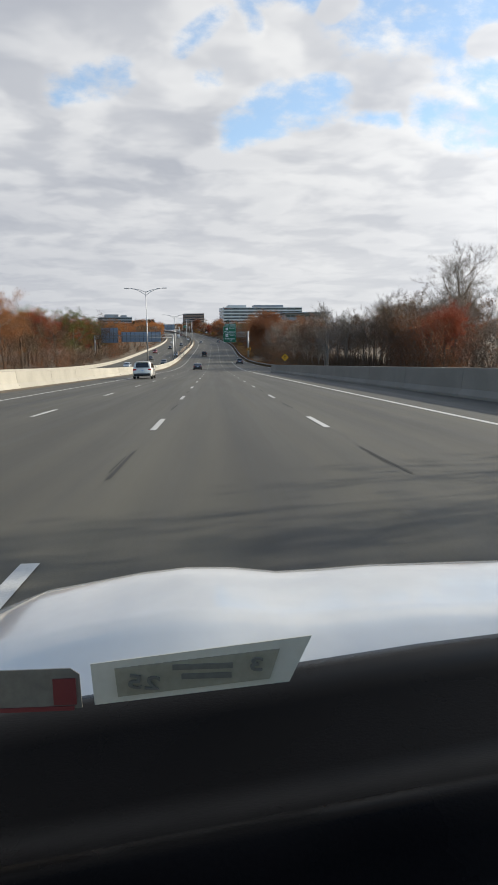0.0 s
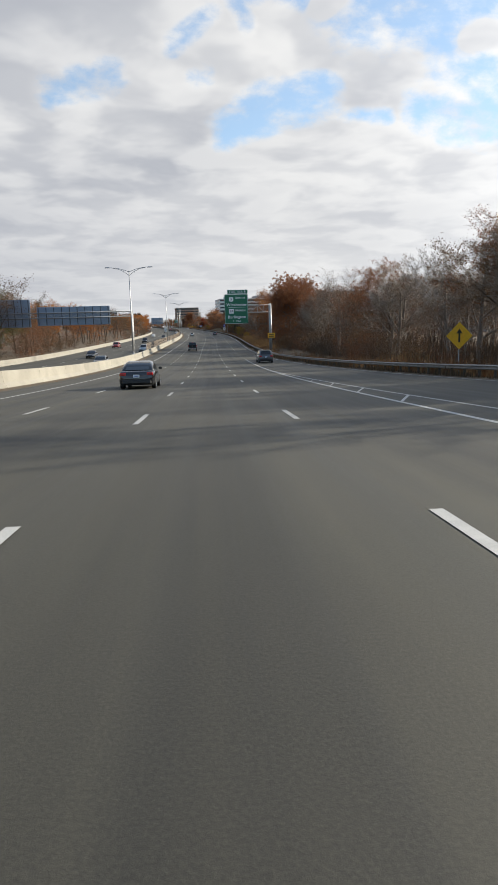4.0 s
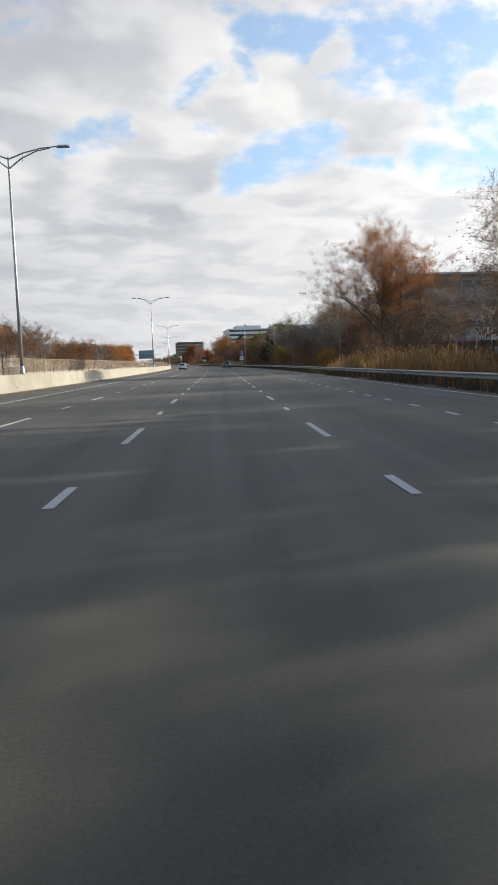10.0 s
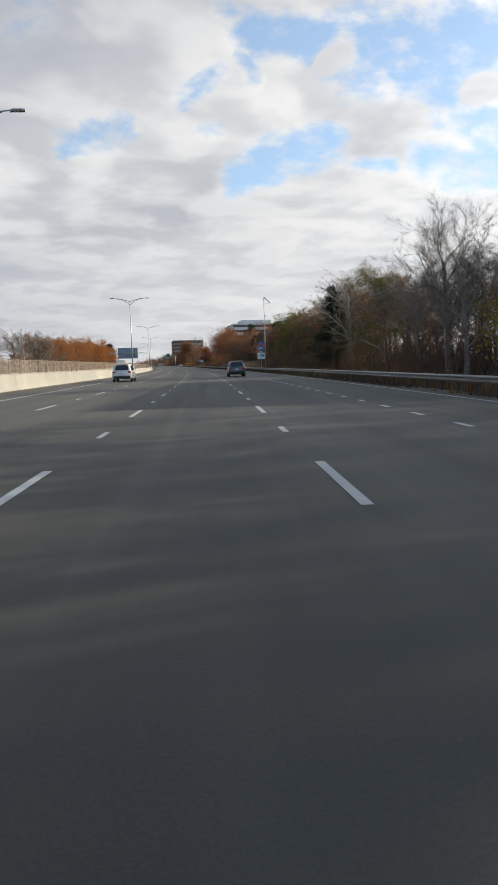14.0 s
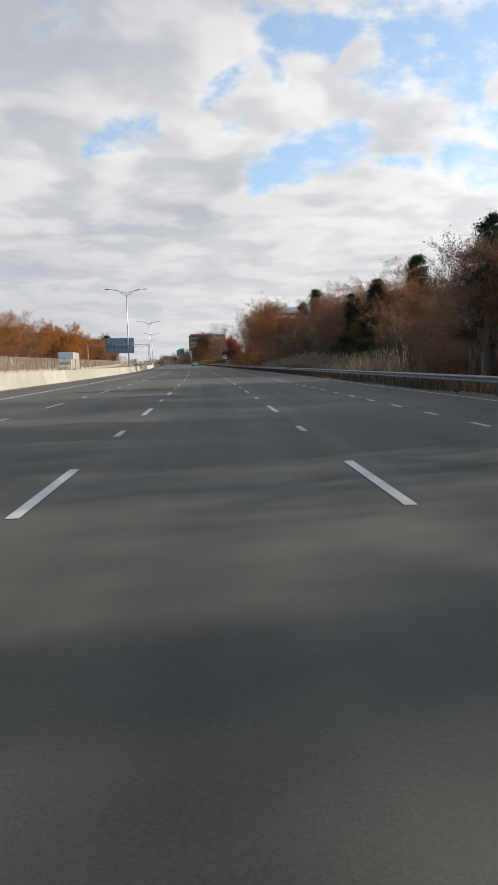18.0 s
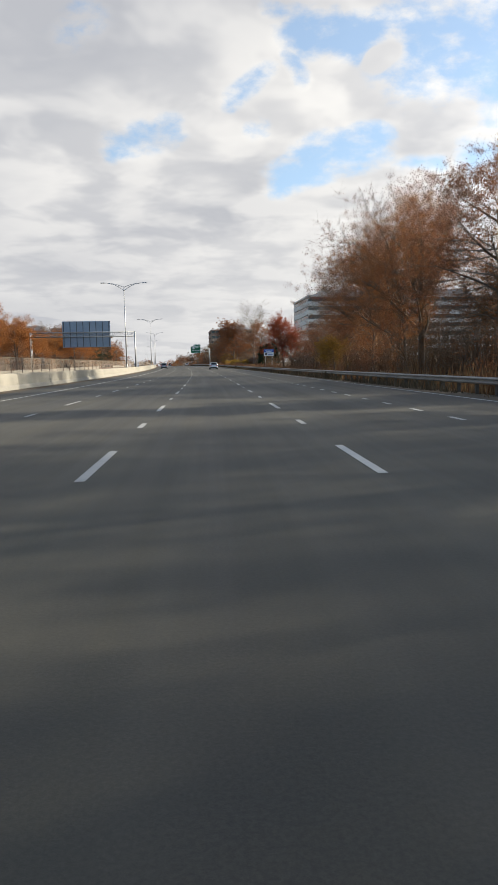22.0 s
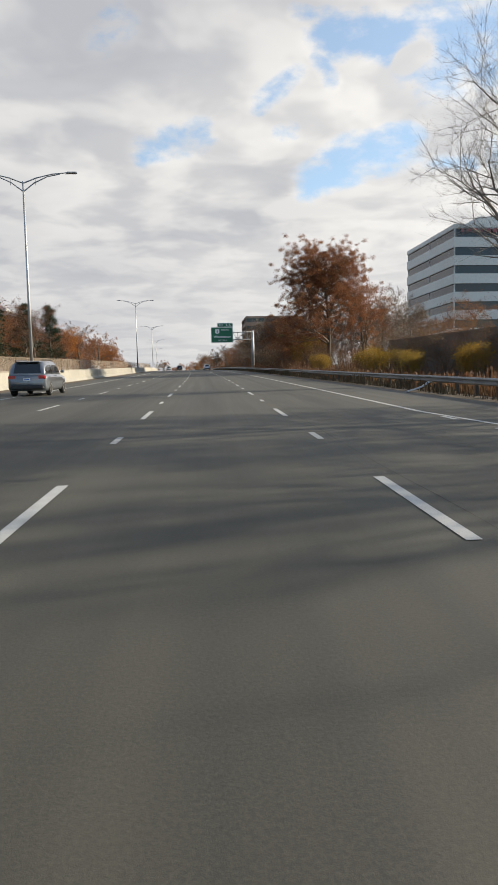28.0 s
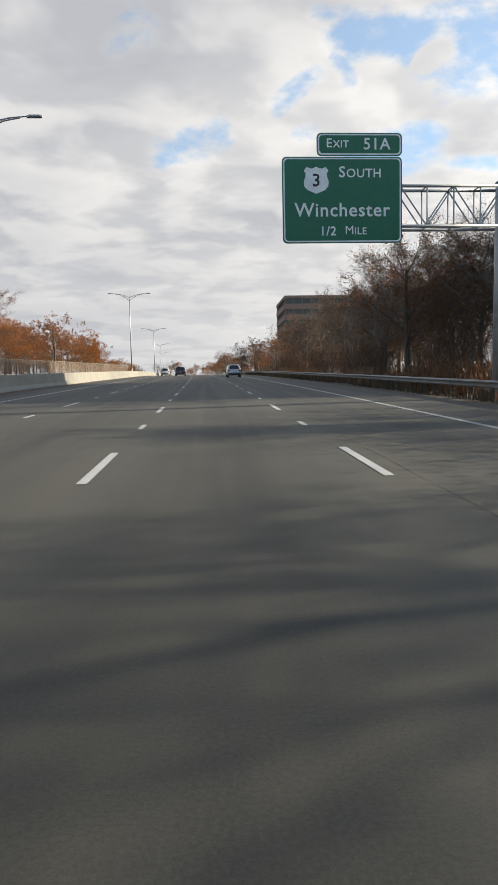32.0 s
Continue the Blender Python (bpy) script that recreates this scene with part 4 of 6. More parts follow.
# kind, s, x, height
HERO = [
    ("near_oak", 265, 18.5, 15.5), ("near_oak", 288.5, 24.0, 19.0), ("big_thin", 303, 22.5, 16.5), ("big_thin", 318, 24.0, 16.0), ("big_orange", 351.5, 20.0, 18.0), ("orange", 347, 20.5, 14.0),
    ("near_oak", 840.5, 16.8, 18.0), ("red", 723.5, 16.6, 11.6), ("red", 721.5, 17.8, 8.0), ("big_bare", 789.6, 18.0, 19.8), ("oak", 769.5, 17.5, 13.0), ("bare", 762.0, 20.0, 10.0),
    ("red", 103, 35.5, 13.0), ("big_bare", 150, 56.0, 26.0), ("big_bare", 212, 20.0, 13.5), ("big_thin", 240, 24, 13), ("oak", 208, 27.0, 14.0),
    ("oak", 673, 21.0, 18.0), ("big_orange", 667, 19.0, 16.0), ("big_bare", 697, 19.5, 11.0), ("big_thin", 656, 19.0, 19.0), ("big_orange", 650, 19.0, 17.0), ("oak", 634, 19.5, 15.0), ("orange", 648, 17.2, 7.5), ("rust", 654, 18.2, 8.5), ("orange", 659, 16.8, 7.0), ("orange", 664, 18.0, 9.0), ("rust", 670, 17.0, 7.5), ("orange", 677, 17.8, 7.5), ("rust", 684, 18.5, 7.0),
    ("pine", 556, 19.0, 9.8, 0), ("pine", 560, 20.3, 10.8, 0), ("pine", 564, 18.5, 9.6, 0), ("pine", 638, 25.0, 15.0, 0), ("pine", 618.5, 24.4, 16.0, 0), ("pine", 455, 16.5, 10.8, 0), ("pine", 527, 19.0, 11.0, 0), ("pine", 557, 24.0, 13.0, 0),
    ("yellow", 352, 13.5, 3.0), ("yellow", 398, 13.0, 4.5), ("yellow", 826, 12.6, 2.6), ("yellow", 802, 12.4, 2.6), ("yellow", 806, 13.6, 2.8), ("yellow", 798, 13.5, 2.4), ("yellow", 790, 15.5, 2.4), ("yellow", 814, 15.0, 2.5), ("brush", 786, 18.3, 3.6), ("brush", 794, 17.8, 3.2), ("brush", 803, 18.4, 3.8), ("brush", 812, 18.0, 3.3), ("brush", 820, 18.2, 3.6), ("yellow", 668, 15.0, 4.5),
    ("pine", 758, 16.3, 5.6, 1), ("pine", 760, 18.1, 6.0, 1), ("pine", 762, 20.2, 6.6, 1), ("red", 936, 21.0, 13.0), ("big_bare", 926, 18.0, 13.5), ("orange", 912, 16.0, 12.5), ("big_thin", 905, 19.0, 13.0),
    ("big_thin", 470, 17.0, 11.0), ("oak", 504, 20.0, 11.5), ("big_orange", 494, 24.0, 11.0), ("rust", 544, 18.0, 7.5),
    ("green", 444, 20.0, 11.5), ("green", 458, 21.0, 12.0), ("pine", 470, 22.0, 12.5, 0), ("big_bare", 421, 18.0, 12.5), ("oak", 856, 16.5, 10.5), ("big_thin", 866, 17.5, 11.0), ("green", 876, 17.0, 8.5), ("yellow", 842, 14.5, 4.8), ("yellow", 849, 15.5, 5.2),
    # across the opposite carriageway
    ("amber", 690, -38.0, 14.0), ("amber", 704, -40.0, 14.5), ("amber", 676, -42.0, 14.0), ("amber", 714, -38.5, 12.5), ("amber", 660, -41.0, 13.0), ("amber", 812, -38, 13.0), ("amber", 823, -39, 14.0), ("amber", 835, -38, 13.5), ("oak", 852, -40, 15.5), ("pine", 868, -38, 15.5, 0), ("pine", 880, -40, 16, 0), ("pine", 935, -38, 18.0, 0), ("pine", 924, -42, 17.5, 0), ("amber", 963, -38, 15.0), ("oak", 955, -40, 12.5), ("oak", 980, -40, 13),
]
BELTS = [
    (2, 11, 16, 24, 5, "brown rust", 13.5, 15.5), (380, 396, 18, 26, 6, "brown rust bare", 11, 13), (150, 164, 20, 27, 6, "brown rust brown", 11, 13), (112, 150, 33, 52, 24, "bare brown bare bare brown", 11.5, 15.5),
    (250, 262, 22, 36, 6, "rust brown rust", 11, 14), (294, 312, 28, 42, 6, "rust brown rust", 13, 17), (598, 614, 24, 46, 8, "rust orange rust", 13, 16),
    (125, 190, 21, 44, 28, "brown bare brown bare", 9, 13),
    (185, 262, 20, 42, 26, "brown bare rust bare bare", 8, 13),
    (262, 286, 20, 40, 8, "rust brown bare", 6, 8.5), (288, 345, 24, 44, 17, "rust brown orange bare brown", 11, 16),
    (345, 470, 17, 36, 44, "bare bare brown bare rust bare", 9.5, 13), (364, 382, 17.5, 24, 6, "brown rust brown", 8.5, 10),
    (518, 533, 18, 24, 7, "rust brown rust", 9.5, 11), (470, 532, 17, 34, 26, "rust green orange rust brown", 9.5, 12.5), (534, 553, 18, 34, 9, "rust orange brown", 5.5, 7.5), (554, 611, 18, 34, 44, "rust orange rust brown rust bare", 9, 12), (612, 626, 20, 34, 6, "brown rust bare", 8, 11),
    (556, 612, 27, 42, 24, "rust brown rust orange", 10, 12), (626, 646, 21, 29, 5, "rust orange brown", 11, 14), (622, 684, 24, 36, 9, "rust orange bare brown", 9, 12), (684, 712, 20, 32, 8, "brown rust", 8, 10),
    (705, 760, 24, 38, 12, "brown rust bare", 6, 9), (744, 800, 25, 40, 14, "brown rust bare rust", 6.5, 8.5),
    (795, 870, 19, 32, 8, "brown orange", 5, 7),
    (846, 860, 19, 30, 7, "brown rust brown", 11, 13), (862, 884, 24, 40, 6, "brown bare rust", 8, 10),
    (890, 990, 16, 34, 40, "brown rust bare orange brown", 9.5, 13.5),
    (990, 1300, 15, 50, 50, "far_rust far_brown bare far_orange", 8, 13),
    # brush along the foot of the wood
    (98, 132, 32, 44, 18, "brush", 6, 9), (128, 300, 15.5, 19, 34, "brush", 1.8, 3.4), (190, 300, 19, 27, 20, "brush", 4, 7), (300, 480, 14, 17.5, 38, "brush", 1.8, 3.4), (300, 480, 18, 27, 26, "brush", 4, 7),
    (480, 725, 14.5, 18, 44, "brush", 1.6, 3.2), (480, 725, 19, 28, 34, "brush", 4, 7), (725, 800, 15, 22, 12, "brush", 1.5, 3), (800, 838, 13, 17, 10, "brush", 1.6, 2.6), (836, 882, 12.6, 17, 26, "brush", 2.6, 4.6), (872, 1000, 13, 17, 26, "brush", 2, 4), (895, 1000, 18, 27, 16, "brush", 4, 7),
    # beyond the opposite carriageway
    (30, 260, -66, -40, 88, "left_rust left_brown left_rust left_orange green left_rust red left_brown", 12, 17), (30, 300, -41, -37, 60, "brush", 2.6, 5), (260, 470, -58, -38, 44, "left_rust amber amber left_brown", 10.5, 14.5), (470, 600, -60, -38, 24, "left_brown bare amber left_brown left_orange", 9, 12),
    (600, 850, -58, -38, 56, "amber left_orange left_rust amber", 11, 14), (850, 900, -56, -36, 15, "left_rust rust left_orange pine left_brown", 14, 18), (900, 1000, -58, -36, 24, "left_rust left_orange rust pine", 13, 17), (1000, 1150, -60, -36, 28, "amber far_rust", 13, 17), (1150, 1400, -70, -36, 30, "far_orange far_rust", 9, 13), (300, 1000, -37, -35, 34, "brush", 2.5, 4.5),
    # far woods on the rise
    (1150, 1500, 14, 90, 40, "far_rust far_brown far_orange bare", 10, 15), (1400, 1900, -120, 120, 50, "far_rust far_brown far_orange", 12, 17),
]
build_trees()


def build_far_woods():
    """The closed woods behind the roadside trees: many small clumps on thin stems, in one mesh."""
    gen = np.random.default_rng(17)
    v, f = [], []
    clear = ((425, 57, 30), (913, 114, 75), (330, 95, 50), (1112, 50, 30), (1010, -82, 42))
    while len(f) < 62000:
        s, side = gen.uniform(-80, 1350), gen.choice([-1, 1])
        x = side * (gen.uniform(60, 210) if side < 0 else gen.uniform(44, 200))
        if any((s - a) ** 2 + (x - b) ** 2 < r * r for a, b, r in clear) or (x > 0 and 640 < s < 900 and x < 170):
            continue
        h = gen.uniform(6.5, 10.5)
        p = np.array(at(s, x, ground_z(s, x)))
        k = len(v)
        v += [p + (-0.12, 0, 0), p + (0.12, 0, 0), p + (0.03, 0, h * 0.8), p + (-0.03, 0, h * 0.8)]
        f.append([k, k + 1, k + 2, k + 3])
        wide = h * gen.uniform(0.2, 0.32)
        for i in range(70):
            d = gen.normal(0, 1, 3)
            d /= np.linalg.norm(d)
            c = p + (0, 0, h * 0.6) + d * np.array([wide, wide, h * 0.38]) * gen.uniform(0.55, 1.05)
            a = gen.normal(0, 1, 3)
            b = np.cross(a, gen.normal(0, 1, 3))
            a, b = a / np.linalg.norm(a) * 0.42, b / np.linalg.norm(b) * 0.3
            k = len(v)
            v += [c - a, c + b, c + a, c - b]
            f.append([k, k + 1, k + 2, k + 3])
    thing("far_woods", Matrix(), "closed russet and brown woods behind the roadside trees", "woods", kind="stuff", data=mesh_of("far_woods", v, f, ["leaf_woods"]))


M["leaf_woods"] = leaf_material("mixed autumn woods", [(0.075, 0.04, 0.022), (0.14, 0.062, 0.024), (0.19, 0.085, 0.026), (0.09, 0.055, 0.03), (0.06, 0.05, 0.022)], 0.3)
build_far_woods()


def blades(name, label, s0, s1, x0, wide, count, tall, mat, thick=0.03, plume=0.0, patch=0.06, seed=8):
    """Standing blades in clumps behind the rail; plume: length of a feathery head on each."""
    gen = np.random.default_rng(seed)
    s = gen.uniform(s0, s1, count)
    v, f = [], []
    for i in range(count):
        x = right_edge(s[i]) + x0 + abs(gen.normal(0, wide))
        rise = 1.0 + 1.0 * noise.noise(Vector((s[i] * patch, x * 0.4, seed * 1.7)))
        h = tall * gen.uniform(0.5, 1.25) * max(rise, 0.15)
        p = np.array(at(s[i], x, ground_z(s[i], x)))
        a = gen.uniform(0, 6.28)
        w = np.array([math.cos(a), math.sin(a), 0]) * thick
        lean = np.array([gen.normal(0, 0.14), gen.normal(0, 0.14), 1.0]) * h
        k = len(v)
        v += [p - w, p + w, p + lean + w * 0.5, p + lean - w * 0.5]
        f.append([k, k + 1, k + 2, k + 3])
        if plume and gen.random() < 0.5:
            top = p + lean
            bend = np.array([gen.normal(0, 0.25), gen.normal(0, 0.25), 1.0]) * plume
            v += [top - bend * 0.2, top + w * 2.2 + bend * 0.4, top + bend, top - w * 2.2 + bend * 0.4]
            f.append([k + 4, k + 5, k + 6, k + 7])
    thing(name, Matrix(), label, "grass", kind="stuff", data=mesh_of(name, v, f, [mat]))


def build_grass():
    blades("verge_grass", "tall dry tan grass behind the guard rail", 110, 1000, 0.9, 1.8, 60000, 0.80, "dry_grass")
    blades("rail_weeds", "low withered weeds growing under the guard rail", 112, 1000, -0.15, 0.45, 30000, 0.46, "weeds", 0.035, 0.0, 0.15, 12)
    blades("undergrowth", "dense brown undergrowth between the roadside trees", 112, 725, 8.0, 8.0, 30000, 1.9, "brush", 0.05, 0.0, 0.08, 13)
    blades("golden_grass", "golden dry brush and grass behind the guard rail", 262, 340, 1.2, 2.2, 9000, 1.15, "golden", 0.035, 0.15, 0.12, 9)
    blades("reed_bed", "dense grey-tan reeds with feathery heads behind the rail", 535, 604, 1.6, 2.6, 9500, 1.5, "reed", 0.022, 0.34, 0.03, 10)
    blades("russet_grass", "tall russet grass and stalks behind the guard rail", 690, 900, 1.2, 2.0, 16000, 0.95, "russet", 0.025, 0.2, 0.10, 11)


M["weeds"] = leaf_material("withered weeds", [(0.085, 0.062, 0.04), (0.13, 0.092, 0.056), (0.06, 0.05, 0.032)], 0.12)
M["golden"] = leaf_material("golden dry grass", [(0.27, 0.165, 0.075), (0.34, 0.205, 0.09), (0.19, 0.11, 0.055)], 0.4)
M["russet"] = leaf_material("russet dry grass", [(0.13, 0.06, 0.034), (0.18, 0.095, 0.052), (0.10, 0.05, 0.03), (0.22, 0.13, 0.075)], 0.3)
build_grass()


# ---- overhead signs ----
def panel(parent, name, x0, x1, z0, z1, y, mat="sign_green", rim="sign_white", r=0.15):
    """A sign panel facing the traffic, with a pale border line and rounded corners."""
    def outline(i, rr):
        pts = []
        for cx, cz, a0 in ((x1 - i - rr, z1 - i - rr, 0), (x0 + i + rr, z1 - i - rr, 90), (x0 + i + rr, z0 + i + rr, 180), (x1 - i - rr, z0 + i + rr, 270)):
            pts += [(cx + rr * math.cos(radians(a0 + k * 30)), cz + rr * math.sin(radians(a0 + k * 30))) for k in range(4)]
        return pts
    p = part(name, Geo().plate(outline(0, r), y, y + 0.04).mesh(name, mat), parent)
    a, b = outline(0.04, r * 0.9), outline(0.085, r * 0.8)
    g = Geo()
    n = len(a)
    for k in range(n):
        j = (k + 1) % n
        g.quad((a[k][0], y - 0.004, a[k][1]), (a[j][0], y - 0.004, a[j][1]), (b[j][0], y - 0.004, b[j][1]), (b[k][0], y - 0.004, b[k][1]))
    part("border", g.mesh("border", rim), p)
    return p


def lettering(parent, text, size, x, z, y, mat="sign_white", wide=1.0):
    return part("legend", word(text, size, mat), parent, Matrix.Translation((x, y - 0.006, z)) @ Matrix.Diagonal((wide, 1, 1, 1)))


def small_caps(parent, text, size, x, z, y):
    """A first letter larger than the rest, set on one line."""
    first, rest = word(text[0], size * 1.25, "sign_white"), word(text[1:], size, "sign_white")
    w = [max(v.co.x for v in m.vertices) - min(v.co.x for v in m.vertices) for m in (first, rest)]
    gap = size * 0.14
    left = x - (w[0] + gap + w[1]) / 2
    part("legend", first, parent, Matrix.Translation((left + w[0] / 2, y - 0.006, z + size * 0.09)))
    part("legend", rest, parent, Matrix.Translation((left + w[0] + gap + w[1] / 2, y - 0.006, z)))


def shield(parent, x, z, w, y, number):
    """The cut-out plate of a national route: black numeral on a white shield."""
    h = w
    half = [(0.0, -0.5), (0.14, -0.44), (0.34, -0.36), (0.46, -0.22), (0.48, -0.05), (0.42, 0.12), (0.40, 0.24), (0.47, 0.36), (0.36, 0.49), (0.22, 0.43), (0.10, 0.45), (0.0, 0.5)]
    out = [(x + a * w, z + b * h) for a, b in half] + [(x - a * w, z + b * h) for a, b in reversed(half[1:-1])]
    p = part("route_shield", Geo().plate(out, y - 0.012, y - 0.004).mesh("route_shield", "sign_white"), parent)
    part("numeral", word(number, w * 0.66, "sign_black"), p, Matrix.Translation((x, y - 0.02, z - 0.02)))


def truss(parent, x0, x1, z0, z1, y0, y1, step=0.9, r=0.04, wr=0.028):
    """A box truss of tubes: four chords and the web between them."""
    for y in (y0, y1):
        for z in (z0, z1):
            part("chord", Geo().tube([(x0, y, z), (x1, y, z)], r * 1.5, 8).mesh("chord", "galv", True), parent)
    n = max(2, int(abs(x1 - x0) / step))
    web = Geo()
    for i in range(n + 1):
        x = x0 + (x1 - x0) * i / n
        nx = x0 + (x1 - x0) * (i + 1) / n
        for y in (y0, y1):
            web.tube([(x, y, z0), (x, y, z1)], wr, 5)
            if i < n:
                web.tube([(x, y, z0 if i % 2 else z1), (nx, y, z1 if i % 2 else z0)], wr, 5)
        for z in (z0, z1):
            web.tube([(x, y0, z), (x, y1, z)], wr, 5)
    part("web", web.mesh("web", "galv"), parent)


def cantilever(s, post_x, label, z0, z1, tip_x, post_top, step=0.9, wr=0.028):
    ob = thing("overhead_sign", stand(s, 0), label, "road sign", "overhead exit signs")
    base = ground_z(s, post_x) - 0.2
    part("footing", Geo().tube([(post_x, 0.5, base), (post_x, 0.5, base + 0.9)], 0.6, 14).mesh("footing", "concrete"), ob)
    part("post", Geo().tube([(post_x, 0.5, base + 0.8), (post_x, 0.5, post_top)], [0.32, 0.27], 14).mesh("post", "galv", True), ob)
    part("post_cap", Geo().tube([(post_x, 0.5, post_top), (post_x, 0.5, post_top + 0.08)], [0.29, 0.2], 14).mesh("post_cap", "galv"), ob)
    truss(ob, post_x, tip_x, z0, z1, 0.2, 0.8, step, 0.04, wr)
    return ob


def build_exit_signs():
    a = cantilever(243, 12.3, "green one-mile exit sign on a cantilevered steel truss", 8.0, 9.4, 3.6, 9.6, 1.1, 0.026)
    p = panel(a, "sign_panel", 3.22, 7.88, 5.85, 11.6, 0.06)
    t = panel(a, "exit_tab", 3.82, 7.88, 11.64, 12.45, 0.06)
    small_caps(t, "EXITS", 0.40, 4.82, 12.05, 0.06)
    lettering(t, "51A-B", 0.58, 6.67, 12.05, 0.06)
    shield(p, 4.57, 10.6, 0.95, 0.06, "3")
    small_caps(p, "SOUTH", 0.52, 6.37, 10.85, 0.06)
    lettering(p, "Winchester", 0.78, 5.61, 9.55, 0.06)
    part("divider", Geo().box(3.97, 7.32, 0.052, 0.058, 9.02, 9.07).mesh("divider", "sign_white"), p)
    plate = part("route_plate", Geo().box(4.12, 5.07, 0.045, 0.056, 7.85, 8.75).mesh("route_plate", "sign_white"), p)
    lettering(plate, "3A", 0.66, 4.59, 8.3, 0.045, "sign_black")
    small_caps(p, "NORTH", 0.52, 6.37, 8.4, 0.06)
    lettering(p, "Burlington", 0.78, 5.61, 7.15, 0.06)
    lettering(p, "1", 0.6, 4.97, 6.35, 0.06)
    small_caps(p, "MILE", 0.40, 5.97, 6.35, 0.06)
    tag = part("warning_plate", Geo().box(11.7, 13.15, 0.05, 0.09, 2.9, 3.85, 0.02).mesh("warning_plate", "sign_yellow"), a, None, "yellow plate with two dark lines")
    for z in (3.58, 3.18):
        part("bar", Geo().box(11.9, 12.95, 0.04, 0.048, z - 0.08, z + 0.08).mesh("bar", "sign_black"), tag)

    b = cantilever(883, 10.6, "green half-mile exit sign on a cantilevered steel truss", 6.2, 7.6, 2.8, 7.8)
    p = panel(b, "sign_panel", 2.47, 6.72, 5.6, 8.55, 0.06)
    t = panel(b, "exit_tab", 3.70, 6.72, 8.58, 9.36, 0.06)
    small_caps(t, "EXIT", 0.34, 4.44, 8.97, 0.06)
    lettering(t, "51A", 0.55, 5.82, 8.97, 0.06)
    shield(p, 3.67, 7.75, 0.92, 0.06, "3")
    small_caps(p, "SOUTH", 0.42, 5.22, 7.98, 0.06)
    lettering(p, "Winchester", 0.66, 4.59, 6.72, 0.06)
    lettering(p, "1/2", 0.44, 4.07, 6.0, 0.06)
    small_caps(p, "MILE", 0.34, 5.07, 6.0, 0.06)


build_exit_signs()


def build_gantry(s, x_right, x_left, boards, z_beam, label):
    """A sign bridge over the opposite carriageway, seen from behind."""
    ob = thing("sign_gantry", stand(s, 0), label, "sign gantry", "sign bridges")
    for x in (x_right, x_left):
        for y in (0.0, 1.3):
            part("post", Geo().tube([(x, y, -0.2), (x, y, z_beam + 1.0)], 0.14, 10).mesh("post", "galv", True), ob)
        brace = Geo()
        for k in range(5):
            z = 0.6 + k * z_beam / 5
            brace.tube([(x, 0, z), (x, 1.3, z + z_beam / 5)], 0.05, 5)
        part("brace", brace.mesh("brace", "galv"), ob)
    truss(ob, x_right, x_left, z_beam, z_beam + 0.95, 0, 1.3, 1.6, 0.05)
    for x0, x1, z0, z1 in boards:
        p = part("sign_back", Geo().box(x0, x1, 1.45, 1.5, z0, z1, 0.01).mesh("sign_back", "sign_back"), ob, None, "blue-grey aluminium back of a sign")
        n = int((x1 - x0) / 1.6) + 1
        for k in range(n + 1):
            x = x0 + 0.3 + (x1 - x0 - 0.6) * k / n
            # stiffeners take a darker steel so their shade is in the colour
            part("stiffener", Geo().box(x - 0.07, x + 0.07, 1.34, 1.45, z0 + 0.1, z1 - 0.1).mesh("stiffener", "steel_shaded"), p)
        for k in range(3):
            z = z0 + 0.4 + (z1 - z0 - 0.8) * k / 2
            part("rib", Geo().box(x0 + 0.05, x1 - 0.05, 1.40, 1.447, z - 0.03, z + 0.03).mesh("rib", "sign_back"), p)


build_gantry(238.5, -14.6, -42, [(-32.7, -18.9, 6.4, 9.9), (-39.8, -33.9, 6.2, 11.4)], 7.8, "steel sign bridge with blue-grey sign backs over the opposite road")
build_gantry(743.5, -14.1, -37, [(-30.2, -19.6, 5.6, 11.4)], 7.9, "steel sign bridge with one tall sign back over the opposite road")


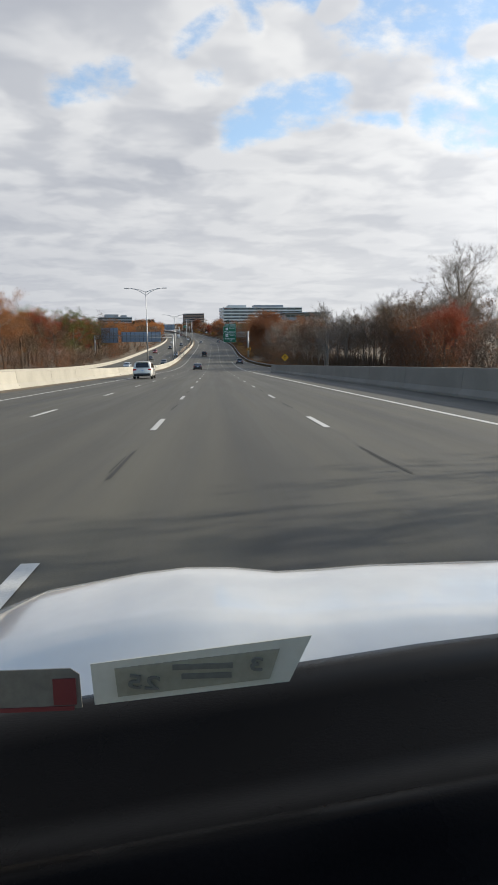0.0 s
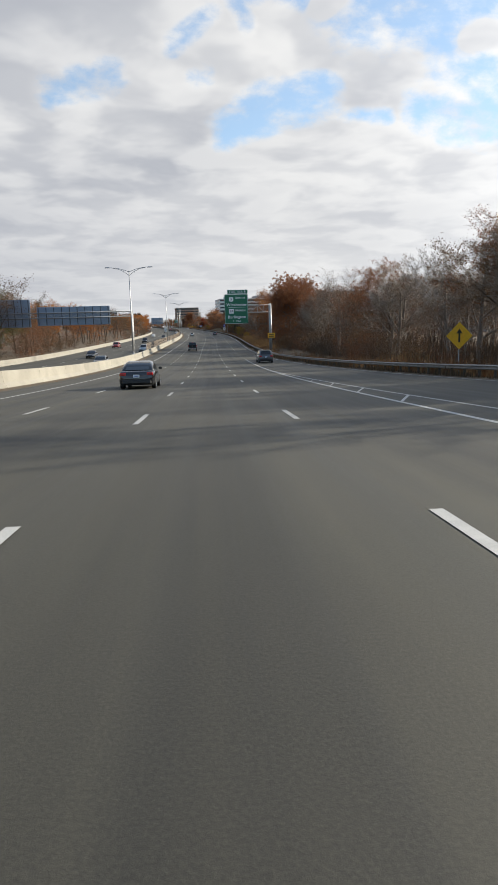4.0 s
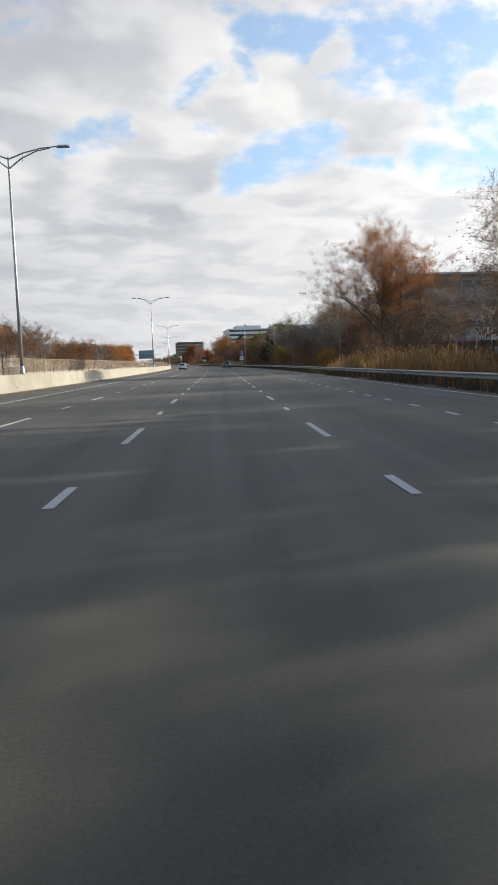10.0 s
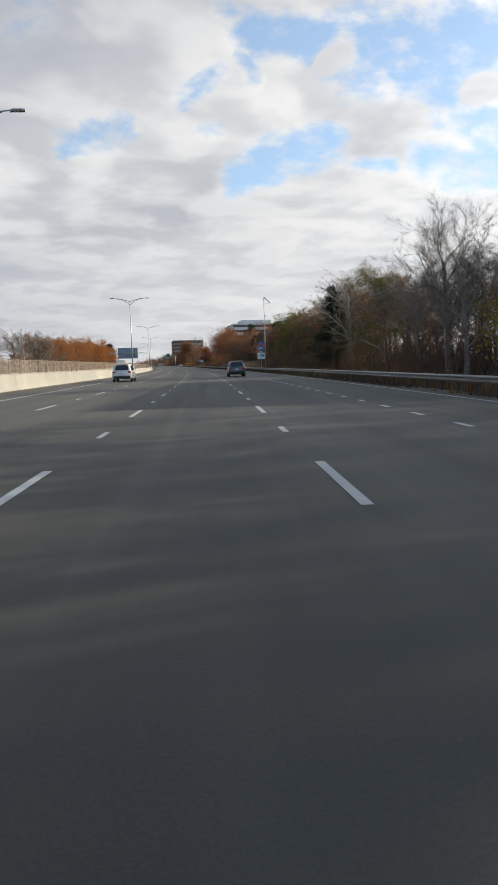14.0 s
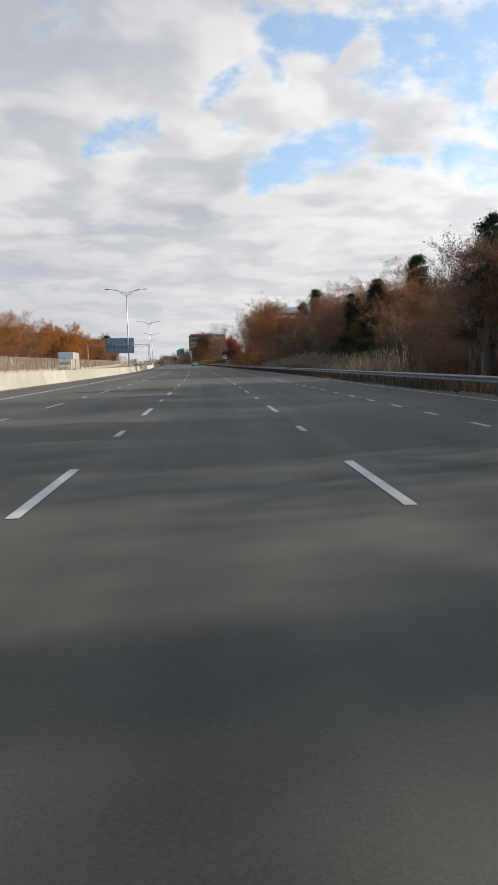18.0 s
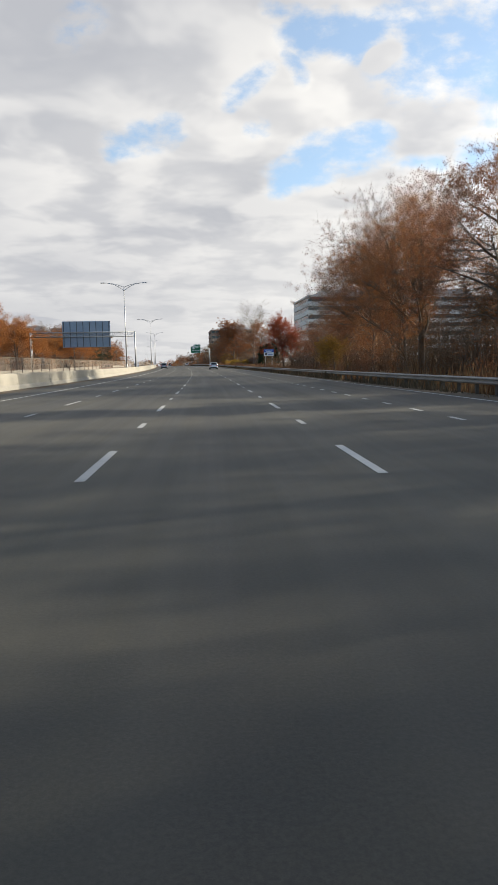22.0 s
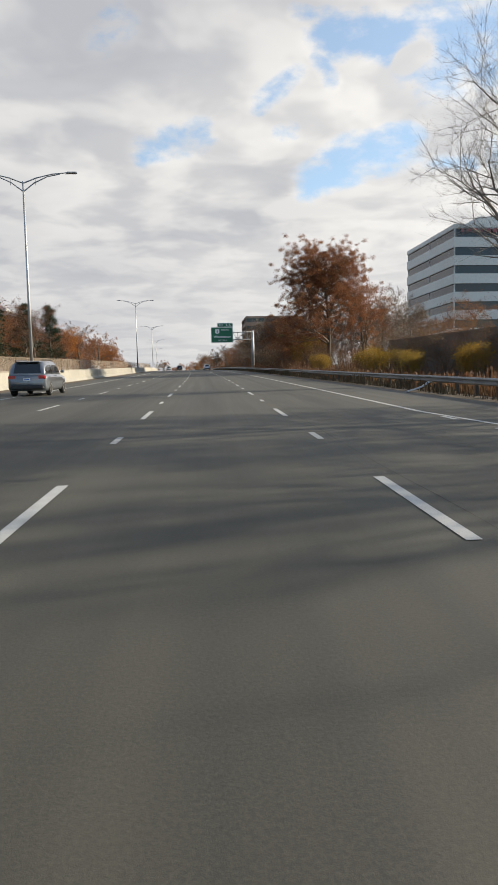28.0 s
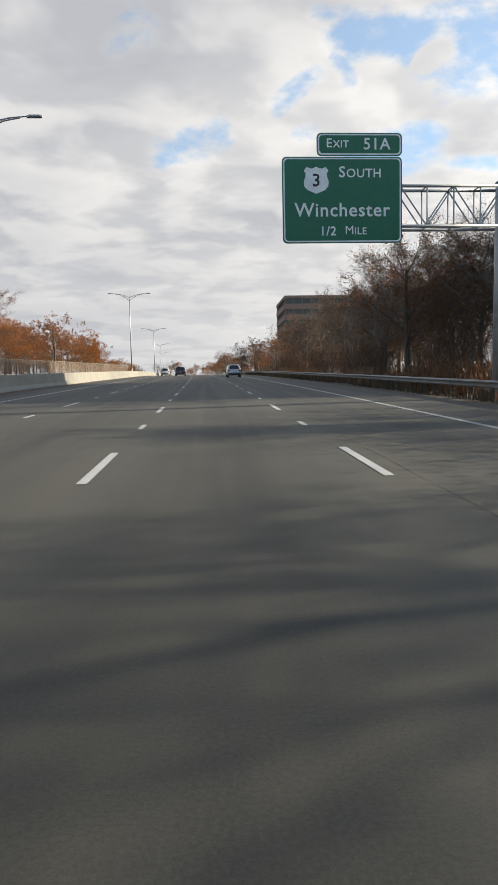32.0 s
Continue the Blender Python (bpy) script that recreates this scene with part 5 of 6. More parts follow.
def build_small_signs():
    ob = thing("route_marker", stand(496, 11.8), "interstate 95 shield over a white 128 plate on a post", "road sign")
    part("post", Geo().tube([(0, 0.06, -0.5), (0, 0.06, 5.4)], 0.05, 8).mesh("post", "galv"), ob)
    d = part("direction_plate", Geo().box(-0.38, 0.38, 0, 0.012, 4.95, 5.28).mesh("direction_plate", "sign_blue"), ob)
    lettering(d, "NORTH", 0.2, 0, 5.11, 0)
    half = [(0.0, -0.52), (0.2, -0.42), (0.38, -0.25), (0.46, -0.02), (0.44, 0.2), (0.36, 0.40), (0.2, 0.35), (0.0, 0.41)]
    out = [(a * 1.15, 4.30 + b * 1.2) for a, b in half] + [(-a * 1.15, 4.30 + b * 1.2) for a, b in reversed(half[1:-1])]
    sh = part("shield", Geo().plate([(x * 1.06, 4.3 + (z - 4.3) * 1.06) for x, z in out], 0.0, 0.01).mesh("shield", "sign_white"), ob, None, "interstate shield in red, white and blue")
    part("field", Geo().plate([p for p in out if p[1] < 4.56] , -0.008, -0.002).mesh("field", "sign_blue"), sh)
    part("crest", Geo().plate([p for p in out if p[1] > 4.45], -0.006, -0.001).mesh("crest", "sign_red"), sh)
    part("numeral", word("95", 0.62, "sign_white"), sh, Matrix.Translation((0, -0.014, 4.18)))
    d = part("direction_plate", Geo().box(-0.36, 0.36, 0, 0.012, 3.42, 3.66).mesh("direction_plate", "sign_white"), ob)
    lettering(d, "NORTH", 0.17, 0, 3.54, 0, "sign_black")
    d = part("route_plate", Geo().box(-0.66, 0.66, 0, 0.012, 2.25, 3.36, 0.004).mesh("route_plate", "sign_white"), ob)
    lettering(d, "128", 0.78, 0, 2.8, 0, "sign_black", 0.92)

    ob = thing("warning_sign", stand(150, 15.6, -0.2), "yellow diamond warning sign with a black arrow on a post", "road sign")
    part("post", Geo().tube([(0, 0.05, -0.5), (0, 0.05, 3.3)], 0.04, 8).mesh("post", "galv"), ob)
    dia = part("plate", Geo().plate([(0, 1.75), (0.85, 2.6), (0, 3.45), (-0.85, 2.6)], 0, 0.01).mesh("plate", "sign_yellow"), ob)
    part("arrow", Geo().plate([(-0.06, 2.2), (0.06, 2.2), (0.06, 2.75), (0.2, 2.75), (0, 3.05), (-0.2, 2.75), (-0.06, 2.75)], -0.008, -0.002).mesh("arrow", "sign_black"), dia)

    ob = thing("service_sign", stand(712, 12.2, 0, 0, 1.15), "small blue and white roadside information board on two posts", "road sign")
    for x in (-0.5, 0.5):
        part("post", Geo().tube([(x, 0.05, -0.5), (x, 0.05, 3.25)], 0.04, 8).mesh("post", "galv"), ob)
    top = part("board", Geo().box(-0.78, 0.78, 0, 0.02, 2.86, 3.36, 0.006).mesh("board", "sign_blue"), ob)
    low = part("board", Geo().box(-0.78, 0.78, 0, 0.02, 2.30, 2.85, 0.006).mesh("board", "sign_white"), ob)
    for z, a in ((3.21, 0.62), (3.02, 0.46)):
        part("bar", Geo().box(-a, a, -0.008, -0.003, z - 0.05, z + 0.05).mesh("bar", "sign_white"), top)
    part("bar", Geo().box(-0.1, 0.6, -0.008, -0.003, 2.5, 2.6).mesh("bar", "sign_blue"), low)
    part("bar", Geo().box(-0.6, -0.3, -0.008, -0.003, 2.42, 2.72).mesh("bar", "sign_black"), low)

    ob = thing("camera_mast", stand(515, 14.9, 0, 0, 0.885), "slender steel mast with a slanting arm on top", "mast")
    part("pole", Geo().tube([(0, 0, -0.5), (0, 0, 8), (0, 0, 17.3)], [0.16, 0.13, 0.09], 10).mesh("pole", "galv", True), ob)
    part("panel", Geo().loft([[(0.05, -0.16, 17.15), (0.05, 0.16, 17.15), (0.12, 0.16, 17.28), (0.12, -0.16, 17.28)], [(1.4, -0.16, 15.8), (1.4, 0.16, 15.8), (1.47, 0.16, 15.93), (1.47, -0.16, 15.93)]]).mesh("panel", "sign_back"), ob)
    part("bracket", Geo().tube([(0, 0, 15.6), (1.1, 0, 15.9)], 0.04, 6).mesh("bracket", "galv"), ob)
    part("camera", Geo().box(0.05, 0.45, -0.12, 0.12, 12.8, 13.1, 0.04).mesh("camera", "sign_white"), ob)


build_small_signs()


def build_scrap():
    """A torn strip of rail left on the shoulder."""
    g = Geo()
    pts = [(-0.55, 0.0, 0.04), (-0.2, 0.05, 0.10), (0.15, 0.0, 0.22), (0.42, -0.1, 0.42), (0.55, -0.12, 0.40)]
    g.loft([[(x, y - 0.13, z), (x, y - 0.04, z + 0.04), (x, y + 0.04, z + 0.04), (x, y + 0.13, z), (x, y + 0.12, z - 0.015), (x, y - 0.12, z - 0.015)] for x, y, z in pts])
    thing("scrap_strip", stand(781, 9.0, 0.0, 12), "bent strip of pale torn metal on the shoulder by the rail", "scrap", data=g.mesh("scrap_strip", "galv"))


build_scrap()


# ---- chain-link fence behind the median barrier ----
def build_fence():
    ob = thing("median_fence", Matrix(), "brown chain-link fence on posts behind the median barrier", "fence", kind="structure")
    bay, tall = 3.0, 2.15
    post = Geo().tube([(0, 0, 0), (0, 0, tall + 0.1)], 0.035, 6).mesh("post", "fence")
    net = Geo()
    step = 0.10
    for side in (-1, 1):
        k = -int(tall / step)
        while k * step < bay:
            a = k * step
            y0, y1 = max(a, 0.0), min(a + tall, bay)
            if y1 > y0:
                za, zb = y0 - a, y1 - a
                if side > 0:
                    za, zb = tall - za, tall - zb
                net.quad((0, y0, za), (0, y0 + 0.03, za), (0, y1 + 0.03, zb), (0, y1, zb))
            k += 1
    net.tube([(0, 0, tall), (0, bay, tall)], 0.02, 5)
    mesh = net.mesh("mesh_bay", "fence")
    s = 258.0
    while s < 990:
        if not 735 < s < 752:
            part("post", post, ob, stand(s, -14.0, 0.0))
            part("mesh_bay", mesh, ob, stand(s, -14.0, 0.0, 0, 1, True))
        s += bay


build_fence()


# ---- buildings ----
def office(name, m, w, d, storeys, label, wall="facade_white", fh=3.9, band=0.46, penthouse=True, mullion=3.0):
    """An office block: floors as solid bands, ribbon windows set back between them, a roof edge and plant rooms."""
    ob = thing(name, m, label, "building")
    for i in range(storeys + 1):
        z0 = i * fh
        h = fh * (1 - band) if i < storeys else 1.0
        part("band", Geo().box(-w / 2, w / 2, -d / 2, d / 2, z0, z0 + h).mesh("band", wall), ob)
        if i < storeys:
            win = part("window", Geo().box(-w / 2 + 0.35, w / 2 - 0.35, -d / 2 + 0.35, d / 2 - 0.35, z0 + h, z0 + fh).mesh("window", "window"), ob)
            bars = Geo()
            n = int(w / mullion)
            for k in range(n + 1):
                x = -w / 2 + 0.2 + (w - 0.4) * k / n
                bars.box(x - 0.09, x + 0.09, -d / 2 + 0.2, -d / 2 + 0.36, z0 + h, z0 + fh)
            n = int(d / mullion)
            for k in range(n + 1):
                y = -d / 2 + 0.2 + (d - 0.4) * k / n
                for x in (-w / 2 + 0.2, w / 2 - 0.36):
                    bars.box(x, x + 0.16, y - 0.09, y + 0.09, z0 + h, z0 + fh)
            part("mullions", bars.mesh("mullions", wall), win)["kind"] = "stuff"
    top = storeys * fh + 1.0
    part("roof", Geo().box(-w / 2 + 0.3, w / 2 - 0.3, -d / 2 + 0.3, d / 2 - 0.3, top - 0.1, top + 0.05).mesh("roof", "facade_grey"), ob)
    if penthouse:
        part("plant_room", Geo().box(-w * 0.3, w * 0.1, -d * 0.3, d * 0.3, top, top + 4.0, 0.1).mesh("plant_room", wall), ob)
        part("plant_room", Geo().box(w * 0.2, w * 0.36, -d * 0.25, d * 0.25, top, top + 3.0, 0.1).mesh("plant_room", "facade_grey"), ob)
    return ob


def build_offices():
    # the pale office beside the road, with a red name band of plain shapes
    ob = office("office_building", stand(918, 114.0, -2.0, 0), 110, 32, 8, "long pale eight-storey office building with dark ribbon windows", fh=4.1, mullion=11.0, penthouse=False)
    part("plant_room", Geo().box(-46, -22, -9, 10, 33.8, 37.2, 0.1).mesh("plant_room", "facade_white"), ob)
    part("plant_room", Geo().box(-10, 30, -9, 10, 33.8, 37.4, 0.1).mesh("plant_room", "facade_grey"), ob)
    name = part("name_sign", Geo().box(-54.0, -43.8, -16.07, -16.0, 32.95, 33.02).mesh("name_sign", "facade_grey"), ob, None, "dark red letter-like shapes on the parapet")
    for k in range(6):
        x = -53.4 + k * 1.5
        part("letter_shape", Geo().box(x, x + (1.0 if k % 3 else 0.7), -16.14, -16.02, 31.9, 32.8, 0.05).mesh("letter_shape", "paint_red"), name)
    office("office_building", stand(1010, -82, 0, 4), 46, 34, 5, "grey glass office block beyond the opposite carriageway", "facade_grey")
    office("office_building", stand(1112, 50, 0, -3), 32, 30, 7, "brown brick block behind the trees", "facade_brick", 3.8, 0.5, False)
    ob = office("office_building", stand(425, 57, 0, 0), 26, 26, 4, "grey building with a flat overhanging roof behind the trees", "facade_grey", 4.3, 0.35, False)
    part("roof_slab", Geo().box(-15, 15, -15, 15, 18.15, 18.7, 0.1).mesh("roof_slab", "facade_grey"), ob)
    office("office_building", stand(330, 95, 0, 0), 30, 60, 2, "pale low building glimpsed behind bare trees", "facade_grey", 4.3, 0.4, False)
    thing("tower", Matrix.Translation((330, 900, 8)), "slim grey tower far beyond the trees", "tower", data=Geo().box(-4, 4, -4, 4, 0, 46, 0.5).mesh("tower", "facade_grey"))
    thing("retaining_wall", Matrix(), "dark brown wall behind the verge shrubs", "wall", kind="structure", data=sweep([(19.5, -0.8), (19.5, 3.4), (19.45, 3.4), (19.45, 3.55), (19.95, 3.55), (19.95, 3.4), (19.9, 3.4), (19.9, -0.8)], 780, 822, 7, True).mesh("retaining_wall", "wall_brown"))


build_offices()


# ---- vehicles ----
def ring(hw, z0, z1, y, k=0.22, tuck=0.06, top=1.0):
    """A rounded cross-section of a body at y."""
    r = (z1 - z0) * k
    t = hw * top
    return [(-hw + tuck, y, z0), (hw - tuck, y, z0), (hw, y, z0 + r), (hw, y, z1 - r * 1.2), (t - r * 0.25, y, z1 - r * 0.25), (t - r, y, z1), (-t + r, y, z1), (-t + r * 0.25, y, z1 - r * 0.25), (-hw, y, z1 - r * 1.2), (-hw, y, z0 + r)]


_wheels = {}


def wheel(parent, x, y, r, w):
    key = (round(r, 3), round(w, 3), x > 0)
    if key not in _wheels:
        sx = 1 if x > 0 else -1
        tyre = Geo().loft([[(px, math.cos(a) * pr, math.sin(a) * pr) for a in [2 * math.pi * k / 20 for k in range(20)]] for px, pr in ((-w / 2, r * 0.68), (-w / 2, r * 0.93), (-w / 2 + 0.03, r), (w / 2 - 0.03, r), (w / 2, r * 0.93), (w / 2, r * 0.68))])
        rim = Geo().loft([[(px * sx, math.cos(a) * pr, math.sin(a) * pr) for a in [2 * math.pi * k / 20 for k in range(20)]] for px, pr in ((w / 2 - 0.06, r * 0.1), (w / 2 - 0.05, r * 0.5), (w / 2 + 0.006, r * 0.60), (w / 2 + 0.006, r * 0.69))], False)
        for k in range(5):
            a = 2 * math.pi * k / 5
            c, s = math.cos(a), math.sin(a)
            rim.loft([[(sx * (w / 2 - 0.04 + e), c * q - s * o, s * q + c * o) for o, e in ((-t, 0), (t, 0), (t, 0.03), (-t, 0.03))] for q, t in ((r * 0.08, 0.035), (r * 0.62, 0.05))])
        _wheels[key] = (tyre.mesh("tyre", "rubber", True), rim.mesh("rim", "rim"))
    t, rm = _wheels[key]
    hub = part("wheel", t, parent, Matrix.Translation((x, y, r)))
    part("rim", rm, hub)


def car(name, m, label, paint, kind="sedan", group="traffic on the highway", category="car"):
    suv = kind == "suv"
    L, W, H = (4.75, 1.9, 1.70) if suv else (4.75, 1.84, 1.45)
    hw, z0 = W / 2, 0.24 if suv else 0.18
    belt = 1.05 if suv else 0.92
    ob = thing(name, m, label, category, group)
    y0, y1 = -L / 2, L / 2
    body = Geo().loft([ring(hw * 0.86, z0 + 0.15, belt - 0.10, y0, 0.2), ring(hw * 0.97, z0 + 0.02, belt, y0 + 0.14, 0.2), ring(hw, z0, belt + 0.01, y0 + 0.9, 0.2), ring(hw, z0, belt, 0, 0.2), ring(hw * 0.99, z0, belt - 0.04, y1 - 1.3, 0.2), ring(hw * 0.95, z0, belt - 0.16, y1 - 0.35, 0.22), ring(hw * 0.8, z0 + 0.1, belt - 0.34, y1, 0.25)])
    part("body", body.mesh("body", paint, True), ob)
    back = y0 + (0.10 if suv else 0.62)
    roof0, roof1 = back + (0.42 if suv else 0.85), y1 - 2.05
    front = y1 - 1.25
    cab = Geo().loft([ring(hw * 0.90, belt - 0.06, belt + 0.02, back, 0.3, 0.05, 0.9), ring(hw * 0.84, belt - 0.06, H - 0.08, roof0 - 0.12, 0.18, 0.02, 0.86), ring(hw * 0.82, belt - 0.06, H, roof0 + 0.5, 0.18, 0.02, 0.86), ring(hw * 0.82, belt - 0.06, H - 0.01, roof1, 0.18, 0.02, 0.86), ring(hw * 0.88, belt - 0.06, belt + 0.02, front, 0.3, 0.05, 0.9)])
    part("cabin", cab.mesh("cabin", paint, True), ob)
    d = 0.012
    rear = Geo().quad((-hw * 0.68, back + 0.02 - d, belt + 0.06), (hw * 0.68, back + 0.02 - d, belt + 0.06), (hw * 0.60, roof0 - 0.2 - d, H - 0.16), (-hw * 0.60, roof0 - 0.2 - d, H - 0.16))
    part("rear_window", rear.mesh("rear_window", "car_glass"), ob)
    wind = Geo().quad((hw * 0.74, front - 0.02, belt + 0.06), (-hw * 0.74, front - 0.02, belt + 0.06), (-hw * 0.66, roof1 + 0.12, H - 0.10), (hw * 0.66, roof1 + 0.12, H - 0.10))
    part("windscreen", wind.mesh("windscreen", "car_glass"), ob)
    for sx in (-1, 1):
        xb, xt = sx * (hw * 0.885 + d), sx * (hw * 0.80 + d)
        mid = (roof0 + roof1) / 2
        for a, b in ((roof0 - 0.12, mid - 0.05), (mid + 0.05, roof1 + 0.08)):
            slope0, slope1 = (-0.30 if a < mid - 1 or a == roof0 - 0.12 else 0), (0.55 if b > mid + 0.5 else 0)
            q = [(xb, a + slope0 * 0.6, belt + 0.05), (xb, b + slope1, belt + 0.05), (xt, b, H - 0.17), (xt, a + 0.05, H - 0.17)]
            g = Geo().quad(*(q if sx > 0 else q[::-1]))
            part("side_window", g.mesh("side_window", "car_glass"), ob)
        tl = part("tail_light", Geo().box(min(sx * hw * 0.55, sx * hw * 0.93), max(sx * hw * 0.55, sx * hw * 0.93), y0 - 0.012, y0 + 0.16, belt - 0.24, belt - 0.06, 0.04).mesh("tail_light", "tail_red"), ob)
        part("headlight", Geo().box(min(sx * hw * 0.5, sx * hw * 0.85), max(sx * hw * 0.5, sx * hw * 0.85), y1 - 0.22, y1 - 0.05, belt - 0.36, belt - 0.24, 0.04).mesh("headlight", "lens_clear"), ob)
        part("mirror", Geo().box(sx * (hw + 0.1) - 0.1, sx * (hw + 0.1) + 0.1, roof1 + 0.32, roof1 + 0.44, belt + 0.03, belt + 0.17, 0.04).mesh("mirror", paint), ob)
        for y in (y0 + 0.85, y1 - 0.92):
            wheel(ob, sx * (hw - 0.105), y, 0.35 if suv else 0.32, 0.22)
    part("bumper", Geo().box(-hw * 0.84, hw * 0.84, y0 - 0.05, y0 + 0.2, z0 + 0.08, z0 + 0.32, 0.06).mesh("bumper", "trim"), ob)
    pl = part("number_plate", Geo().box(-0.16, 0.16, y0 - 0.03, y0 - 0.015, belt - 0.32, belt - 0.17).mesh("number_plate", "sign_white"), ob)
    part("bar", Geo().box(-0.12, 0.12, y0 - 0.035, y0 - 0.031, belt - 0.265, belt - 0.225).mesh("bar", "sign_blue"), pl)
    if suv:
        part("roof_rail", Geo().tube([(-hw * 0.68, roof0 + 0.1, H + 0.03), (-hw * 0.68, roof1, H + 0.03)], 0.02, 5).mesh("roof_rail", "trim"), ob)
        part("roof_rail", Geo().tube([(hw * 0.68, roof0 + 0.1, H + 0.03), (hw * 0.68, roof1, H + 0.03)], 0.02, 5).mesh("roof_rail", "trim"), ob)
        part("spoiler", Geo().box(-hw * 0.62, hw * 0.62, roof0 - 0.32, roof0 + 0.02, H - 0.07, H - 0.03, 0.015).mesh("spoiler", paint), ob)
    return ob


def pickup(m):
    ob = thing("pickup_truck", m, "black crew-cab pickup truck with a chrome rear bumper", "pickup truck", "traffic on the highway")
    p, hw, y0, y1 = "paint_pickup", 1.0, -2.95, 2.95
    body = Geo().loft([ring(hw * 0.985, 0.60, 1.24, -0.62, 0.12), ring(hw, 0.48, 1.27, -0.5, 0.12), ring(hw, 0.48, 1.27, 1.4, 0.12), ring(hw * 0.99, 0.55, 1.25, 2.5, 0.14), ring(hw * 0.92, 0.6, 1.12, y1, 0.2)])
    part("body", body.mesh("body", p, True), ob)
    for sx in (-1, 1):
        # the side of the bed, cut round the wheel
        top, n = 1.40, 16
        ys = [y0 + 0.03 + (-0.62 - y0 - 0.03) * k / n for k in range(n + 1)]
        foot = [0.62 if abs(y + 1.95) > 0.50 else max(0.62, 0.41 + math.sqrt(0.25 - (y + 1.95) ** 2)) for y in ys]
        side = Geo().loft([[(sx * (hw - 0.09), y, z), (sx * (hw - 0.01), y, z), (sx * hw, y, 1.10), (sx * (hw - 0.005), y, top - 0.06), (sx * (hw - 0.03), y, top), (sx * (hw - 0.10), y, top)] for y, z in zip(ys, foot)])
        part("bed_side", side.mesh("bed_side", p), ob)
        part("bed_rail", Geo().box(min(sx * (hw - 0.11), sx * (hw - 0.02)), max(sx * (hw - 0.11), sx * (hw - 0.02)), y0 + 0.05, -0.64, top, top + 0.02, 0.008).mesh("bed_rail", "trim"), ob)
    part("bed_floor", Geo().box(-0.92, 0.92, y0 + 0.05, -0.62, 0.72, 0.80).mesh("bed_floor", "trim"), ob)
    gate = part("tailgate", Geo().loft([[(-0.83, y, z), (0.83, y, z), (0.83, y + 0.08, z), (-0.83, y + 0.08, z)] for y, z in ((y0 - 0.01, 0.70), (y0 - 0.02, 0.78), (y0 - 0.02, 1.02), (y0 + 0.004, 1.06), (y0 + 0.004, 1.26), (y0 - 0.03, 1.34), (y0 - 0.035, 1.39), (y0 - 0.01, 1.41))]).mesh("tailgate", p), ob)
    part("badge", Geo().loft([[(math.cos(a) * 0.13 * k, y0 - yy, 1.16 + math.sin(a) * 0.052 * k) for a in [2 * math.pi * i / 16 for i in range(16)]] for k, yy in ((1.0, 0.0), (0.92, 0.02))]).mesh("badge", "galv"), gate)
    part("gate_handle", Geo().box(-0.14, 0.14, y0 - 0.05, y0 - 0.02, 1.29, 1.34, 0.012).mesh("gate_handle", "trim"), gate)
    cab = Geo().loft([ring(0.93, 1.18, 1.30, -0.70, 0.3, 0.03, 0.97), ring(0.84, 1.18, 1.90, -0.48, 0.14, 0.0, 0.93), ring(0.83, 1.18, 1.98, -0.05, 0.14, 0.0, 0.90), ring(0.83, 1.18, 1.97, 0.65, 0.14, 0.0, 0.90), ring(0.84, 1.18, 1.90, 0.95, 0.14, 0.0, 0.92), ring(0.93, 1.18, 1.30, 1.70, 0.3, 0.03, 0.97)])
    part("cab", cab.mesh("cab", p, True), ob)
    part("rear_window", Geo().quad((-0.74, -0.712, 1.36), (0.74, -0.712, 1.36), (0.68, -0.535, 1.84), (-0.68, -0.535, 1.84)).mesh("rear_window", "car_glass"), ob)
    for x in (-0.25, 0.25):
        part("window_bar", Geo().loft([[(x - 0.012, -0.718, 1.36), (x + 0.012, -0.718, 1.36), (x + 0.012, -0.70, 1.36), (x - 0.012, -0.70, 1.36)], [(x - 0.012, -0.541, 1.84), (x + 0.012, -0.541, 1.84), (x + 0.012, -0.52, 1.84), (x - 0.012, -0.52, 1.84)]]).mesh("window_bar", "trim"), ob)
    part("high_brake_light", Geo().box(-0.2, 0.2, -0.52, -0.46, 1.87, 1.91, 0.01).mesh("high_brake_light", "tail_red"), ob)
    part("windscreen", Geo().quad((0.74, 1.67, 1.36), (-0.74, 1.67, 1.36), (-0.68, 1.02, 1.86), (0.68, 1.02, 1.86)).mesh("windscreen", "car_glass"), ob)
    for sx in (-1, 1):
        for q in ([(0.925, -0.50, 1.34), (0.93, 0.28, 1.34), (0.853, 0.28, 1.83), (0.853, -0.36, 1.83)], [(0.93, 0.36, 1.34), (0.935, 1.38, 1.34), (0.855, 0.90, 1.83), (0.853, 0.36, 1.83)]):
            q = [(sx * a, b, c) for a, b, c in q]
            part("side_window", Geo().quad(*(q if sx > 0 else q[::-1])).mesh("side_window", "car_glass"), ob)
        lo, hi = min(sx * 0.855, sx * 1.006), max(sx * 0.855, sx * 1.006)
        tl = part("tail_light", Geo().box(lo, hi, y0 - 0.02, y0 + 0.14, 0.94, 1.33, 0.03).mesh("tail_light", "tail_red"), ob)
        part("reversing_lens", Geo().box(lo + 0.03, hi - 0.03, y0 - 0.026, y0 - 0.018, 0.98, 1.06).mesh("reversing_lens", "lens_clear"), tl)
        arm = part("mirror", Geo().box(sx * 1.15 - 0.12, sx * 1.15 + 0.12, 1.05, 1.20, 1.26, 1.54, 0.04).mesh("mirror", p), ob)
        part("mirror_glass", Geo().box(sx * 1.15 - 0.095, sx * 1.15 + 0.095, 1.04, 1.048, 1.29, 1.51).mesh("mirror_glass", "chrome"), arm)
